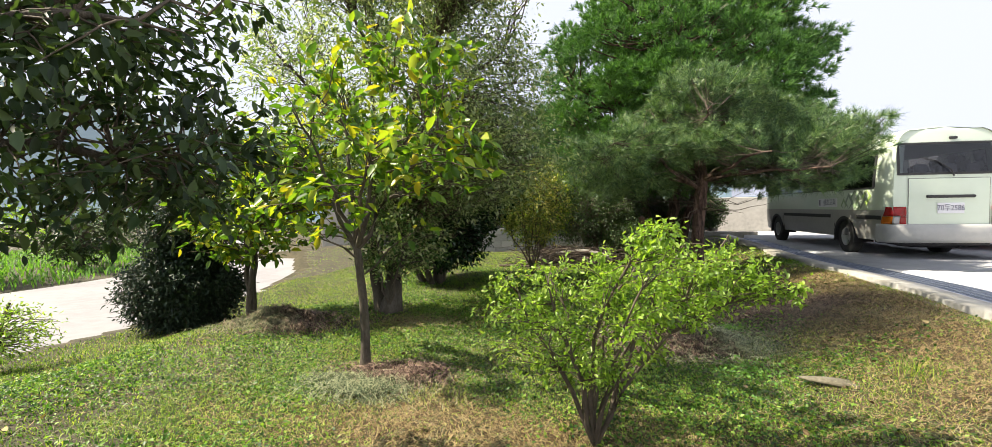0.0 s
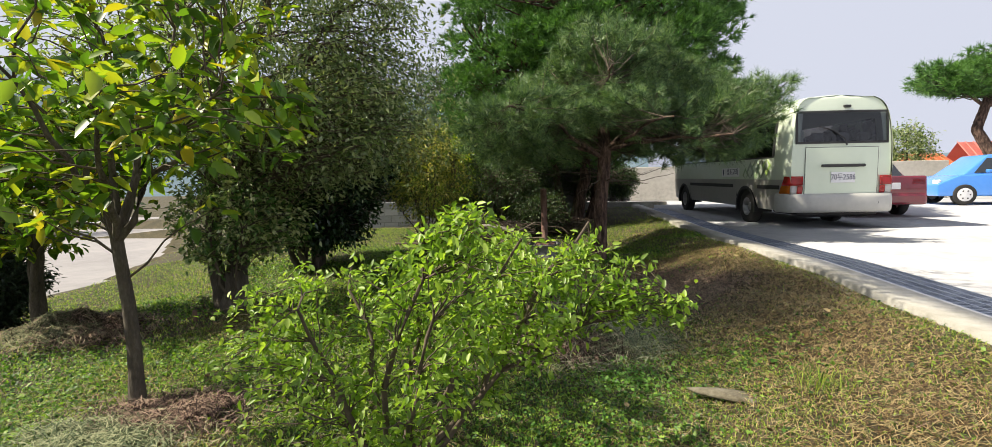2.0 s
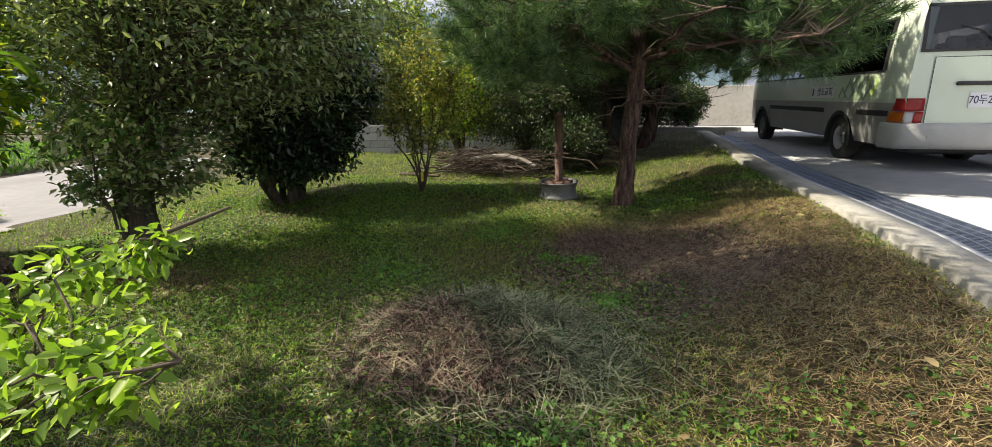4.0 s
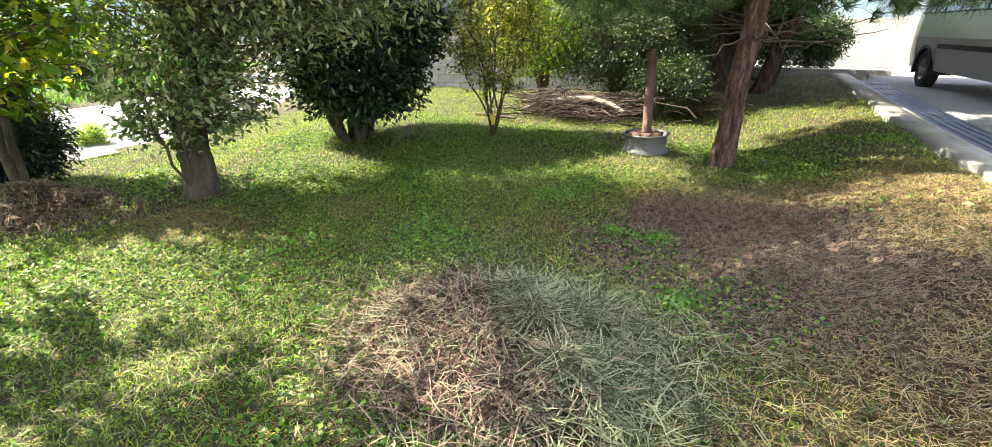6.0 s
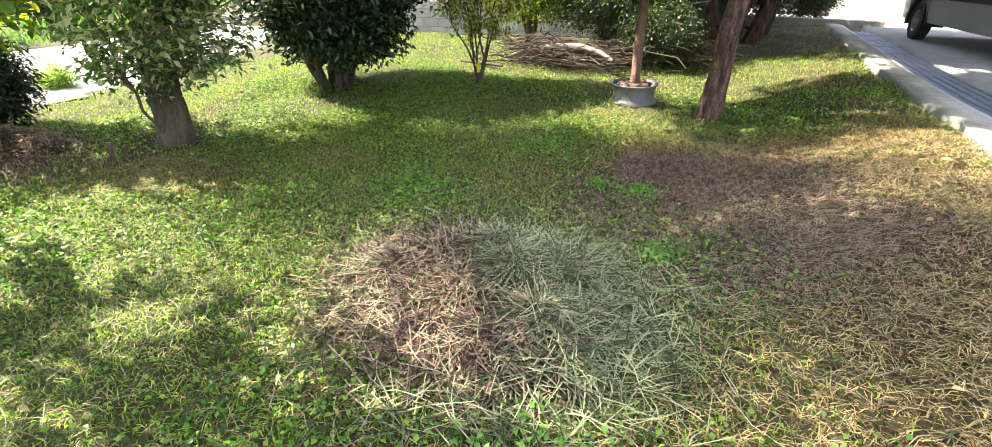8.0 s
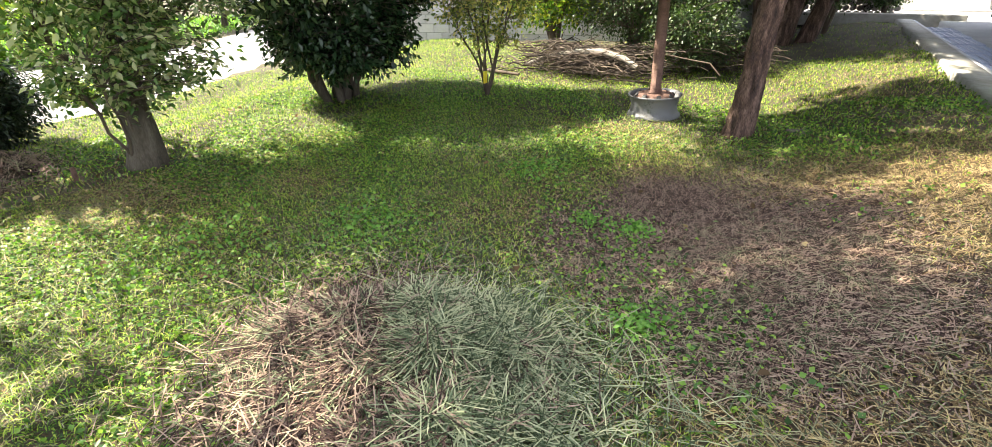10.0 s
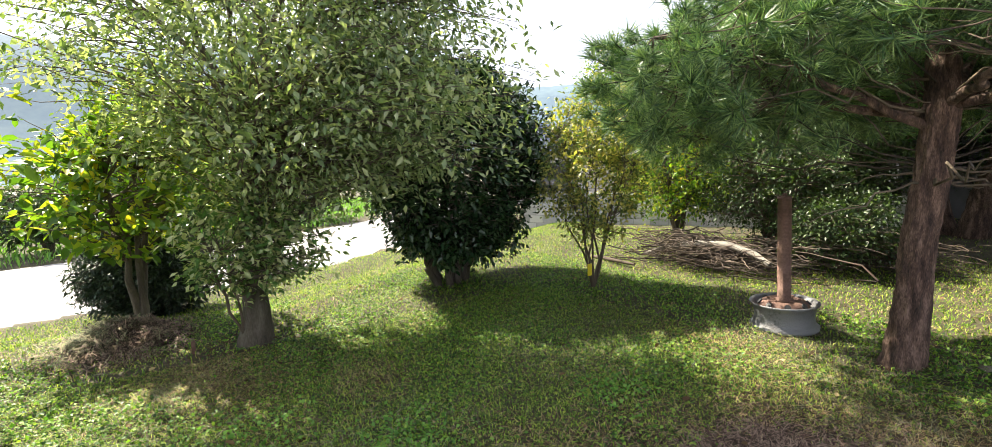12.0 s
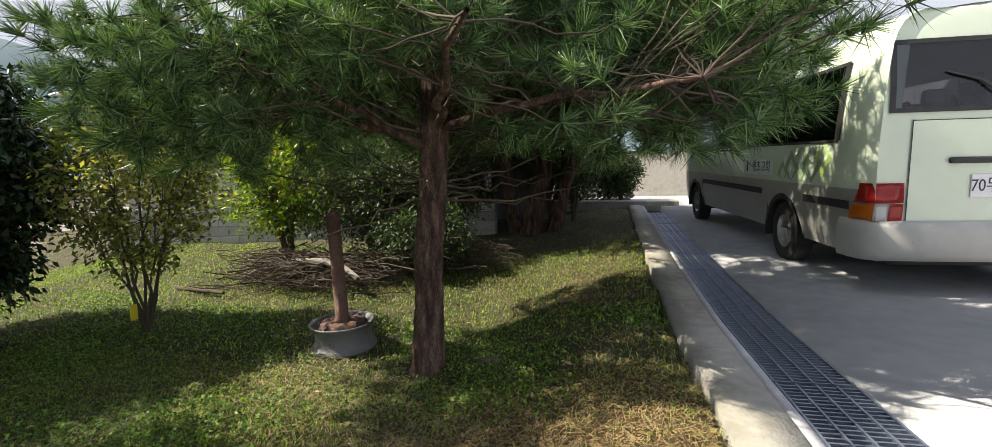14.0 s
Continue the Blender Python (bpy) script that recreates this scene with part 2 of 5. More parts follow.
def mesh_part(name, me, mat, parent=None, label="", smooth=False):
    if mat and not me.materials:
        me.materials.append(mat)
    if smooth:
        me.polygons.foreach_set("use_smooth", np.ones(len(me.polygons), bool))
    ob = new(name, me)
    ob.parent = parent
    return tagged(ob, label)


def part(name, bm, mat, parent=None, label="", smooth=False):
    me = bpy.data.meshes.new(name)
    bm.to_mesh(me)
    bm.free()
    return mesh_part(name, me, mat, parent, label, smooth)


def box(size, at=(0, 0, 0), bevel=0.0, segments=2, turn=None):
    bm = bmesh.new()
    bmesh.ops.create_cube(bm, size=1.0)
    bmesh.ops.scale(bm, vec=size, verts=bm.verts)
    if bevel:
        bmesh.ops.bevel(bm, geom=bm.edges[:], offset=bevel, segments=segments, affect="EDGES", profile=0.5)
    m = Matrix.Translation(at) @ (turn or Matrix())
    bmesh.ops.transform(bm, matrix=m, verts=bm.verts)
    return bm


def lathe(profile, n=32, axis="z"):
    """Turns a profile of (radius, height) round the axis."""
    a = np.linspace(0, 2 * np.pi, n, endpoint=False)
    v, f = [], []
    for r, h in profile:
        for t in a:
            v.append((r * math.cos(t), r * math.sin(t), h) if axis == "z" else (h, r * math.cos(t), r * math.sin(t)))
    for i in range(len(profile) - 1):
        for j in range(n):
            k = (j + 1) % n
            f.append((i * n + j, i * n + k, (i + 1) * n + k, (i + 1) * n + j))
    return np_mesh("lathe", v, f)


def tubes(lines, sides=6):
    """Tapered tubes along polylines of (points, radii), joined."""
    vs, fs, base = [], [], 0
    ang = np.linspace(0, 2 * np.pi, sides, endpoint=False)
    for pts, rad in lines:
        pts = np.asarray(pts, float)
        rad = np.asarray(rad, float)
        d = np.gradient(pts, axis=0)
        d /= np.linalg.norm(d, axis=1, keepdims=True) + 1e-9
        ref = np.where(np.abs(d[:, 2:3]) > 0.9, np.array([[1.0, 0, 0]]), np.array([[0, 0, 1.0]]))
        u = np.cross(d, ref)
        u /= np.linalg.norm(u, axis=1, keepdims=True) + 1e-9
        w = np.cross(d, u)
        ring = pts[:, None] + rad[:, None, None] * (np.cos(ang)[None, :, None] * u[:, None] + np.sin(ang)[None, :, None] * w[:, None])
        n = len(pts)
        vs.append(ring.reshape(-1, 3))
        i = np.arange(n - 1)[:, None] * sides
        j = np.arange(sides)[None]
        k = (j + 1) % sides
        fs.append((np.stack([i + j, i + k, i + sides + k, i + sides + j], -1).reshape(-1, 4)) + base)
        base += n * sides
    return np_mesh("tubes", np.concatenate(vs), np.concatenate(fs))


def bark_trunk(line, seed, sides=44, rings=110, amp=0.022):
    """A trunk whose bark stands out in long ridges."""
    pts, rad = np.asarray(line[0], float), np.asarray(line[1], float)
    t = np.linspace(0, 1, len(pts))
    u = np.linspace(0, 1, rings)
    p = np.stack([np.interp(u, t, pts[:, k]) for k in range(3)], 1)
    for _ in range(6):
        p[1:-1] = (p[:-2] + p[1:-1] * 2 + p[2:]) / 4
    r = np.interp(u, t, rad)
    me = tubes([(p, r)], sides)
    co = np.empty(rings * sides * 3, np.float32)
    me.vertices.foreach_get("co", co)
    co = co.reshape(rings, sides, 3)
    for i in range(rings):
        for j in range(sides):
            a = 2 * math.pi * j / sides
            q = Vector((math.cos(a) * 3.2, math.sin(a) * 3.2, p[i, 2] * 5.5 + seed))
            k = 1 - abs(noise.noise(q)) * 2.2 + 0.4 * noise.noise(q * 2.7)
            co[i, j] += unit(co[i, j] - p[i]) * amp * k
    me.vertices.foreach_set("co", co.ravel())
    me.update()
    return me


def unit(v):
    return v / (np.linalg.norm(v, axis=-1, keepdims=True) + 1e-9)


def leaf_mesh(p, out, size, width, rng, droop=0.3, rich=False):
    """Folded leaves at points p that point along out."""
    n = len(p)
    d = unit(out + rng.normal(0, 0.55, (n, 3)) + np.array([0, 0, -droop]))
    side = unit(np.cross(d, unit(rng.normal(0, 0.5, (n, 3)) + np.array([0, 0, 1.0]))))
    up = np.cross(side, d)
    L = (size * rng.uniform(0.65, 1.25, n))[:, None]
    W = L * width
    mid = p + d * L * 0.45
    if rich:
        v = np.stack([p, p + d * L * 0.25 + side * W * 0.42 + up * W * 0.14, p + d * L * 0.62 + side * W * 0.42 + up * W * 0.1, p + d * L - up * L * 0.1,
                      p + d * L * 0.62 - side * W * 0.42 + up * W * 0.1, p + d * L * 0.25 - side * W * 0.42 + up * W * 0.14], 1)
        f = np.array([[0, 1, 2, 3], [0, 3, 4, 5]])
        k = 6
    else:
        v = np.stack([p, mid + side * W * 0.5 + up * W * 0.15, p + d * L - up * L * 0.08, mid - side * W * 0.5 + up * W * 0.15], 1)
        f = np.array([[0, 1, 2], [0, 2, 3]])
        k = 4
    idx = (np.arange(n) * k)[:, None, None] + f[None]
    return np_mesh("leaves", v.reshape(-1, 3), idx.reshape(-1, f.shape[1]))


def needle_mesh(p, d, count, length, width, rng, spread=0.8):
    """Tufts of needles at points p round directions d."""
    n = len(p)
    p = np.repeat(p, count, 0)
    d = np.repeat(unit(d), count, 0)
    e = unit(d + rng.normal(0, spread, (n * count, 3)))
    L = (length * rng.uniform(0.7, 1.15, n * count))[:, None]
    s = unit(np.cross(e, rng.normal(0, 1, (n * count, 3)))) * width * 0.5
    root = p - d * (rng.uniform(0, 0.3, n * count)[:, None] * length)
    v = np.stack([root - s, root + s, root + e * L - np.array([0, 0, 0.06]) * L], 1)
    f = (np.arange(n * count) * 3)[:, None] + np.arange(3)[None]
    return np_mesh("needles", v.reshape(-1, 3), f)


def blade_mesh(p, height, width, lean, rng):
    """Grass blades: bent triangles at points p."""
    n = len(p)
    a = rng.uniform(0, 2 * np.pi, n)
    b = np.stack([np.cos(a), np.sin(a), np.zeros(n)], 1)
    s = np.stack([-np.sin(a), np.cos(a), np.zeros(n)], 1) * (width * rng.uniform(0.6, 1.3, n))[:, None] * 0.5
    h = (height * rng.uniform(0.5, 1.3, n))[:, None]
    t = (lean * rng.uniform(0.3, 1.4, n))[:, None]
    up = np.array([0, 0, 1.0])
    q = p + up * h * 0.6 + b * h * t * 0.4
    v = np.stack([p, q + s, p + up * h * (1 - 0.3 * t) + b * h * t, q - s], 1)
    f = (np.arange(n) * 4)[:, None] + np.arange(4)[None]
    return np_mesh("blades", v.reshape(-1, 3), f)


def stalk_mesh(p, length, width, rng, flat=0.25):
    """Loose cut stalks lying about points p."""
    n = len(p)
    a = rng.uniform(0, 2 * np.pi, n)
    d = unit(np.stack([np.cos(a), np.sin(a), rng.normal(0, flat, n)], 1))
    L = (length * rng.uniform(0.35, 1.2, n))[:, None]
    s = unit(np.cross(d, np.array([0, 0, 1.0]))) * width * 0.5
    lift = np.array([0, 0, 1.0]) * width
    m = p + lift * 2 + rng.normal(0, 0.06, (n, 3)) * L
    v = np.stack([p - d * L * 0.5 - s, p - d * L * 0.5 + s, m + s + lift, p + d * L * 0.5 + s, p + d * L * 0.5 - s, m - s + lift], 1)
    f = (np.arange(n) * 6)[:, None, None] + np.array([[0, 1, 2, 5], [5, 2, 3, 4]])[None]
    return np_mesh("stalks", v.reshape(-1, 3), f.reshape(-1, 4))


def curve_points(a, b, bend, n, rng, jitter=0.03):
    t = np.linspace(0, 1, n)[:, None]
    a, b = np.asarray(a, float), np.asarray(b, float)
    L = np.linalg.norm(b - a)
    pts = a + (b - a) * t + np.asarray(bend) * (t * (1 - t) * 4) * L
    pts[1:-1] += rng.normal(0, jitter * L, (n - 2, 3))
    return pts


def in_ellipsoid(rng, n, c, r, shell=0.0):
    d = unit(rng.normal(0, 1, (n, 3)))
    k = rng.uniform(shell ** 3, 1, n)[:, None] ** (1 / 3)
    return np.asarray(c) + d * k * np.asarray(r)


def plant(name, at, label, category, stems, blobs, leaf, leafmat, bark, seed, group="", twig_r=0.006, rich=False, droop=0.3, along=0.55, cluster=0.05):
    """A tree or shrub: stems are (points, radii); blobs are (centre, radii, twigs, leaves per twig, shell); leaf is (length, width)."""
    rng = np.random.default_rng(seed)
    ob = thing(name, Matrix.Translation(at), label, category, group)
    nodes = np.concatenate([np.asarray(p, float)[len(p) // 3:] for p, r in stems])
    lines, lp, lo = [], [], []
    for c, r, twigs, per, shell in blobs:
        for q in in_ellipsoid(rng, twigs, c, r, shell):
            near = nodes[np.argsort(np.linalg.norm(nodes - q, axis=1) + np.maximum(0, nodes[:, 2] - q[2]) * 1.5)[rng.integers(0, 3)]]
            pts = curve_points(near, q, (0, 0, 0.08), 6, rng)
            L = np.linalg.norm(q - near)
            lines.append((pts, np.linspace(twig_r * (0.6 + L), twig_r * 0.3, 6)))
            t = rng.uniform(along, 1.04, per)
            i = np.clip((t * 5).astype(int), 0, 4)
            w = (t * 5 - i)[:, None]
            lp.append(pts[i] * (1 - w) + pts[i + 1] * w + rng.normal(0, cluster, (per, 3)))
            lo.append(unit(pts[i + 1] - pts[i]) * 0.7 + rng.normal(0, 0.6, (per, 3)))
    for k, line in enumerate(stems):
        mesh_part("trunk" if k == 0 else "limb", bark_trunk(line, seed, 24, 50, 0.006) if line[1][0] > 0.1 else tubes([line], 10), bark, ob, smooth=True)
    tagged(mesh_part("twigwork", tubes(lines, 4), TWIG, ob), kind="stuff")
    mesh_part("crown", leaf_mesh(np.concatenate(lp), np.concatenate(lo), leaf[0], leaf[1], rng, droop, rich), leafmat, ob)
    return ob


def pine(name, at, label, stems, blobs, seed, needles, needlemat, limb_r=0.02, tufts=4, gap=0.13, stray=0.06):
    """A pine: blobs are (centre, radii, twigs, shell); needles is (count, length, width)."""
    rng = np.random.default_rng(seed)
    ob = thing(name, Matrix.Translation(at), label, "pine tree")
    nodes = np.concatenate([np.asarray(p, float)[len(p) // 2:] for p, r in stems])
    lines, tp, td = [], [], []
    for c, r, twigs, shell in blobs:
        for q in in_ellipsoid(rng, twigs, c, r, shell):
            near = nodes[np.argsort(np.linalg.norm(nodes - q, axis=1) + np.maximum(0, nodes[:, 2] - q[2]))[rng.integers(0, 8)]]
            pts = curve_points(near, q, (0, 0, -0.05), 7, rng, 0.02)
            L = np.linalg.norm(q - near)
            lines.append((pts, np.linspace(limb_r * min(1.2, 0.25 + L * 0.5), 0.004, 7)))
            end = unit(pts[-1] - pts[-3])
            for k in range(tufts):
                t = 1 - k * gap
                i = min(5, int(t * 6))
                w = t * 6 - i
                b = pts[i] * (1 - w) + pts[i + 1] * w
                tp.append(b + (rng.normal(0, stray, 3) if k else 0))
                td.append(end + np.array([0, 0, 0.45]) + (rng.normal(0, 0.5, 3) if k else 0))
    for k, line in enumerate(stems):
        mesh_part("trunk" if k == 0 else "limb", bark_trunk(line, seed) if k == 0 else tubes([line], 12), PINEBARK, ob, smooth=True)
    tagged(mesh_part("twigwork", tubes(lines, 5), BRUSH, ob), kind="stuff")
    mesh_part("crown", needle_mesh(np.array(tp), np.array(td), *needles, rng), needlemat, ob)
    return ob


def padded_pine(at, label, stems, blobs, seed):
    """A dense pine whose needles sit in rounded pads over the shell of its crown."""
    rng = np.random.default_rng(seed)
    ob = thing("pine_tree", Matrix.Translation(at), label, "pine tree")
    nodes = np.concatenate([np.asarray(p, float)[len(p) // 2:] for p, r in stems])
    lines, tp, td = [], [], []
    for c, r, pads in blobs:
        for q in in_ellipsoid(rng, pads, c, r, 0.8):
            near = nodes[np.argmin(np.linalg.norm(nodes - q, axis=1) + np.maximum(0, nodes[:, 2] - q[2]))]
            lines.append((curve_points(near, q, (0, 0, -0.06), 7, rng, 0.02), np.linspace(0.05, 0.012, 7)))
            w = rng.uniform(0.4, 0.85)
            d = unit(rng.normal(0, 1, (30, 3)) + np.array([0, 0, 0.55]))
            out = unit((q - np.asarray(c)) / np.asarray(r))
            tp.append(q + d * np.array([w, w, 0.42 * w]) * rng.uniform(0.7, 1.05, (30, 1)))
            td.append(d * 0.7 + out * 0.5 + np.array([0, 0, 0.5]))
    for k, line in enumerate(stems):
        mesh_part("trunk" if k == 0 else "limb", bark_trunk(line, seed) if k == 0 else tubes([line], 12), PINEBARK, ob, smooth=True)
    tagged(mesh_part("twigwork", tubes(lines, 5), PINEBARK, ob), kind="stuff")
    mesh_part("crown", needle_mesh(np.concatenate(tp), np.concatenate(td), 22, 0.2, 0.022, rng, 0.55), NEEDLE_DEEP, ob)
    return ob


# ---- ground ----
KERB_Y = np.array([-60.0, -6, 4, 7, 8.5, 10, 14, 17, 19.5])
KERB_X = np.array([3.2, 2.78, 2.68, 2.66, 2.5, 2.32, 2.0, 1.75, 1.55])
ROAD_Y = np.array([-60.0, -10, 0, 3.6, 6.6, 8.5, 11.75, 16, 22, 40, 90])
ROAD_X = np.array([-10.0, -6.5, -6.6, -7.6, -8.3, -8.8, -10.6, -14.5, -21, -42, -100])


def kerb_x(y):
    return np.interp(y, KERB_Y, KERB_X)


def drive_z(y):
    return 0.5 + 0.018 * np.clip(np.asarray(y, float) - 11.5, 0, 8.5)


def smooth01(t):
    t = np.clip(t, 0, 1)
    return t * t * (3 - 2 * t)


def ground_z(x, y):
    x, y = np.asarray(x, float), np.asarray(y, float)
    base = 0.035 * np.clip(y - 6.5, 0, 11) + 0.05 * smooth01((3.5 - y) / 3)
    kx = kerb_x(y)
    lip = drive_z(y) - 0.035
    rise = smooth01((x - (kx - 1.9)) / 1.85)
    z = base + (lip - base) * rise
    z = z - 0.3 * smooth01((-4.6 - x - 0.35 * np.clip(y - 7, 0, 30)) / 2.5)
    z = np.where(x > kx, drive_z(y) - 0.3 - 0.85 * smooth01((y - 31) / 6), z)
    z = z + 0.02 * np.sin(x * 2.1 + 1) * np.sin(y * 1.7) + 0.012 * np.sin(x * 5.3 + y * 3.1)
    rx = np.interp(y, ROAD_Y, ROAD_X)
    z = np.where(x < rx - 0.1, -0.42, z)
    return z


def dryness(x, y):
    """How far the lawn has died back, from 0 to 1."""
    def spot(cx, cy, rx, ry):
        return np.exp(-(((x - cx) / rx) ** 2 + ((y - cy) / ry) ** 2))
    d = 1.1 * spot(0.9, 7.5, 1.1, 1.2) + 0.7 * spot(1.9, 6.2, 0.8, 1.8) + 0.55 * spot(2.1, 8.5, 0.7, 1.5)
    d = d + 1.0 * spot(-1.0, 2.4, 1.3, 0.6) + 0.7 * spot(-4.6, 4.7, 0.7, 0.6) + 0.7 * spot(-3.0, 5.4, 0.8, 0.5) + 0.5 * spot(-2.2, 6.3, 0.5, 0.4) + 0.5 * spot(-0.4, 8.9, 0.6, 0.4) + 0.6 * spot(0.6, 2.3, 1.3, 0.4) + 0.4 * spot(1.5, 3.0, 0.8, 0.5)
    d = d + 0.75 * spot(2.1, 4.8, 0.55, 2.2) + 0.5 * spot(1.6, 11.5, 0.8, 1.5)
    return d


gx = np.concatenate([[-1500, -600, -250, -120, -60, -30, -20], np.arange(-15, -8, 0.5), np.arange(-8, 3.0, 0.11), np.arange(3, 20, 1.0), [25, 40, 80, 200, 600, 1500]])
gy = np.concatenate([[-1500, -500, -150, -60, -30, -15, -8], np.arange(-5, 18, 0.12), np.arange(18, 30, 0.6), [32, 40, 60, 120, 300, 700, 1500]])
X, Y = np.meshgrid(gx, gy, indexing="ij")
Z = ground_z(X, Y)
iy = len(gy)
I, J = np.meshgrid(np.arange(len(gx) - 1), np.arange(iy - 1), indexing="ij")
q = (I * iy + J).ravel()
ground = mesh_part("ground", np_mesh("ground", np.stack([X, Y, Z], -1).reshape(-1, 3), np.stack([q, q + iy, q + iy + 1, q + 1], -1)), SOIL, smooth=True)
tagged(ground, "mown lawn soil with thatch, rising to the driveway", "ground", kind="structure")

rng = np.random.default_rng(5)


def scatter(n, x0, x1, y0, y1):
    x, y = rng.uniform(x0, x1, n), rng.uniform(y0, y1, n)
    ok = (x < kerb_x(y) - 0.03) & (x > np.interp(y, ROAD_Y, ROAD_X) + 0.15)
    x, y = x[ok], y[ok]
    return x, y


def lawn(n, x0, x1, y0, y1):
    x, y = scatter(n, x0, x1, y0, y1)
    patch = 0.5 + 0.5 * np.sin(x * 3.1 + 1.7 * np.sin(y * 2.3)) * np.sin(y * 2.7 + 1.3 * np.sin(x * 1.9))
    d = dryness(x, y) + 0.35 * patch
    isdry = rng.uniform(0, 1, len(x)) < np.clip(d * 0.85 - 0.1, 0.06, 0.9)
    p = np.stack([x, y, ground_z(x, y) - 0.004], 1)
    return p[~isdry], p[isdry]


def scorch(x, y):
    """Where the lawn is burnt down to red-brown stalks."""
    d = 1.2 * np.exp(-(((x - 0.75) / 0.95) ** 2 + ((y - 7.15) / 0.95) ** 2)) + 0.9 * np.exp(-(((x - 1.35) / 0.6) ** 2 + ((y - 6.5) / 0.7) ** 2))
    return d + 0.15 * np.sin(5 * x + 2 * y) * np.sin(4 * y - x)


def outside(p):
    return p[~((p[:, 0] > -3.5) & (p[:, 1] > 1.6) & (p[:, 1] < 9.2))]


near_g, near_d = lawn(300000, -3.5, 2.7, 1.6, 9.2)
near_g = near_g[scorch(near_g[:, 0], near_g[:, 1]) + rng.normal(0, 0.15, len(near_g)) < 0.55]
mid_g, mid_d = [outside(p) for p in lawn(200000, -9.0, 2.7, -1.0, 14.0)]
far_g, far_d = [outside(p) for p in lawn(60000, -14.0, 2.5, -3.0, 20.0)]
tagged(mesh_part("grass", blade_mesh(near_g, 0.034, 0.0058, 1.15, rng), GRASS), "short green lawn grass with bare patches", "grass", kind="stuff")
tagged(mesh_part("grass", blade_mesh(np.concatenate([mid_g, far_g]), 0.042, 0.0095, 0.9, rng), GRASS), "short green lawn grass with bare patches", "grass", kind="stuff")


scorched = scorch(near_d[:, 0], near_d[:, 1]) + rng.normal(0, 0.15, len(near_d)) > 0.45
tagged(mesh_part("dry_grass", stalk_mesh(near_d[~scorched] + np.array([0, 0, 0.012]), 0.1, 0.0032, rng, 0.16), STRAW), "dead brown cut grass strewn on the lawn", "dry grass", kind="stuff")
lx, ly = scatter(22000, -0.9, 2.4, 5.4, 9.0)
keep = scorch(lx, ly) + rng.normal(0, 0.12, len(lx)) > 0.45
brown = np.concatenate([near_d[scorched], np.stack([lx, ly, ground_z(lx, ly)], 1)[keep]])
tagged(mesh_part("dead_thatch", stalk_mesh(brown + np.array([0, 0, 0.012]), 0.11, 0.004, rng, 0.14), ROTTEN), "bare patch of red-brown dead stalks", "dead thatch", kind="stuff")
# grey stalks left by the mower, thickest in drifts
cx, cy = scatter(45000, -4.5, 2.6, 1.4, 10.0)
drift = np.sin(cx * 1.7 + 0.9 * np.sin(cy * 1.3) + 2) * np.sin(cy * 1.5 + 0.8 * cx) + rng.normal(0, 0.35, len(cx)) + 0.9 * np.exp(-(((cx - 0.2) / 1.1) ** 2 + ((cy - 5.1) / 1.0) ** 2)) + 0.6 * np.exp(-(((cx - 1.5) / 0.8) ** 2 + ((cy - 5.2) / 1.2) ** 2))
cx, cy = cx[drift > 0.2], cy[drift > 0.2]
tagged(mesh_part("cut_stalks", stalk_mesh(np.stack([cx, cy, ground_z(cx, cy) + 0.026], 1), 0.13, 0.0026, rng, 0.12), GREYSTRAW), "fine grey-green stalks left lying by the mower", "cut grass", kind="stuff")
wx, wy = scatter(120000, -5.5, 2.6, 1.4, 10.5)
wild = np.sin(wx * 2.3 + 1.1 * np.sin(wy * 1.9)) * np.sin(wy * 2.1 + 0.7 * wx) + rng.normal(0, 0.4, len(wx)) - 1.1 * dryness(wx, wy)
wx, wy = wx[wild > -0.15], wy[wild > -0.15]
wp = np.stack([wx, wy, ground_z(wx, wy) + rng.uniform(0.012, 0.04, len(wx))], 1)
tagged(mesh_part("lawn_weeds", leaf_mesh(wp, rng.normal(0, 1, wp.shape) * np.array([1, 1, 0.3]), 0.028, 0.75, rng, -0.1), LAWNLEAF), "broad-leaved weeds growing through the lawn", "weeds", kind="stuff")
fx, fy = scatter(420, -6, 2.6, 1.0, 12)
fp = np.stack([fx, fy, ground_z(fx, fy) + 0.03], 1)
tagged(mesh_part("fallen_leaves", leaf_mesh(fp, rng.normal(0, 1, fp.shape) * np.array([1, 1, 0.1]), 0.055, 0.55, rng, 0.0, True), STRAW), "curled dry leaves fallen on the lawn", "fallen leaves", kind="stuff")
tagged(mesh_part("dry_grass", stalk_mesh(np.concatenate([mid_d, far_d]) + np.array([0, 0, 0.01]), 0.12, 0.005, rng, 0.12), STRAW), "dead brown cut grass strewn on the lawn", "dry grass", kind="stuff")

vx, vy = rng.uniform(-34, -12.5, 26000), rng.uniform(-6, 30, 26000)
ok = vx < np.interp(vy, ROAD_Y, ROAD_X) - 7.2
verge = np.stack([vx, vy, np.full(26000, -0.43)], 1)[ok]
tagged(mesh_part("verge_grass", blade_mesh(verge, 0.3, 0.05, 0.6, rng), CLOVER), "lush green grass on the verge across the road", "grass", kind="stuff")

# the driveway slab, its kerb strip and the drain
ys = np.concatenate([[-60.0, -20, -6], np.arange(-4, 20, 0.5)])


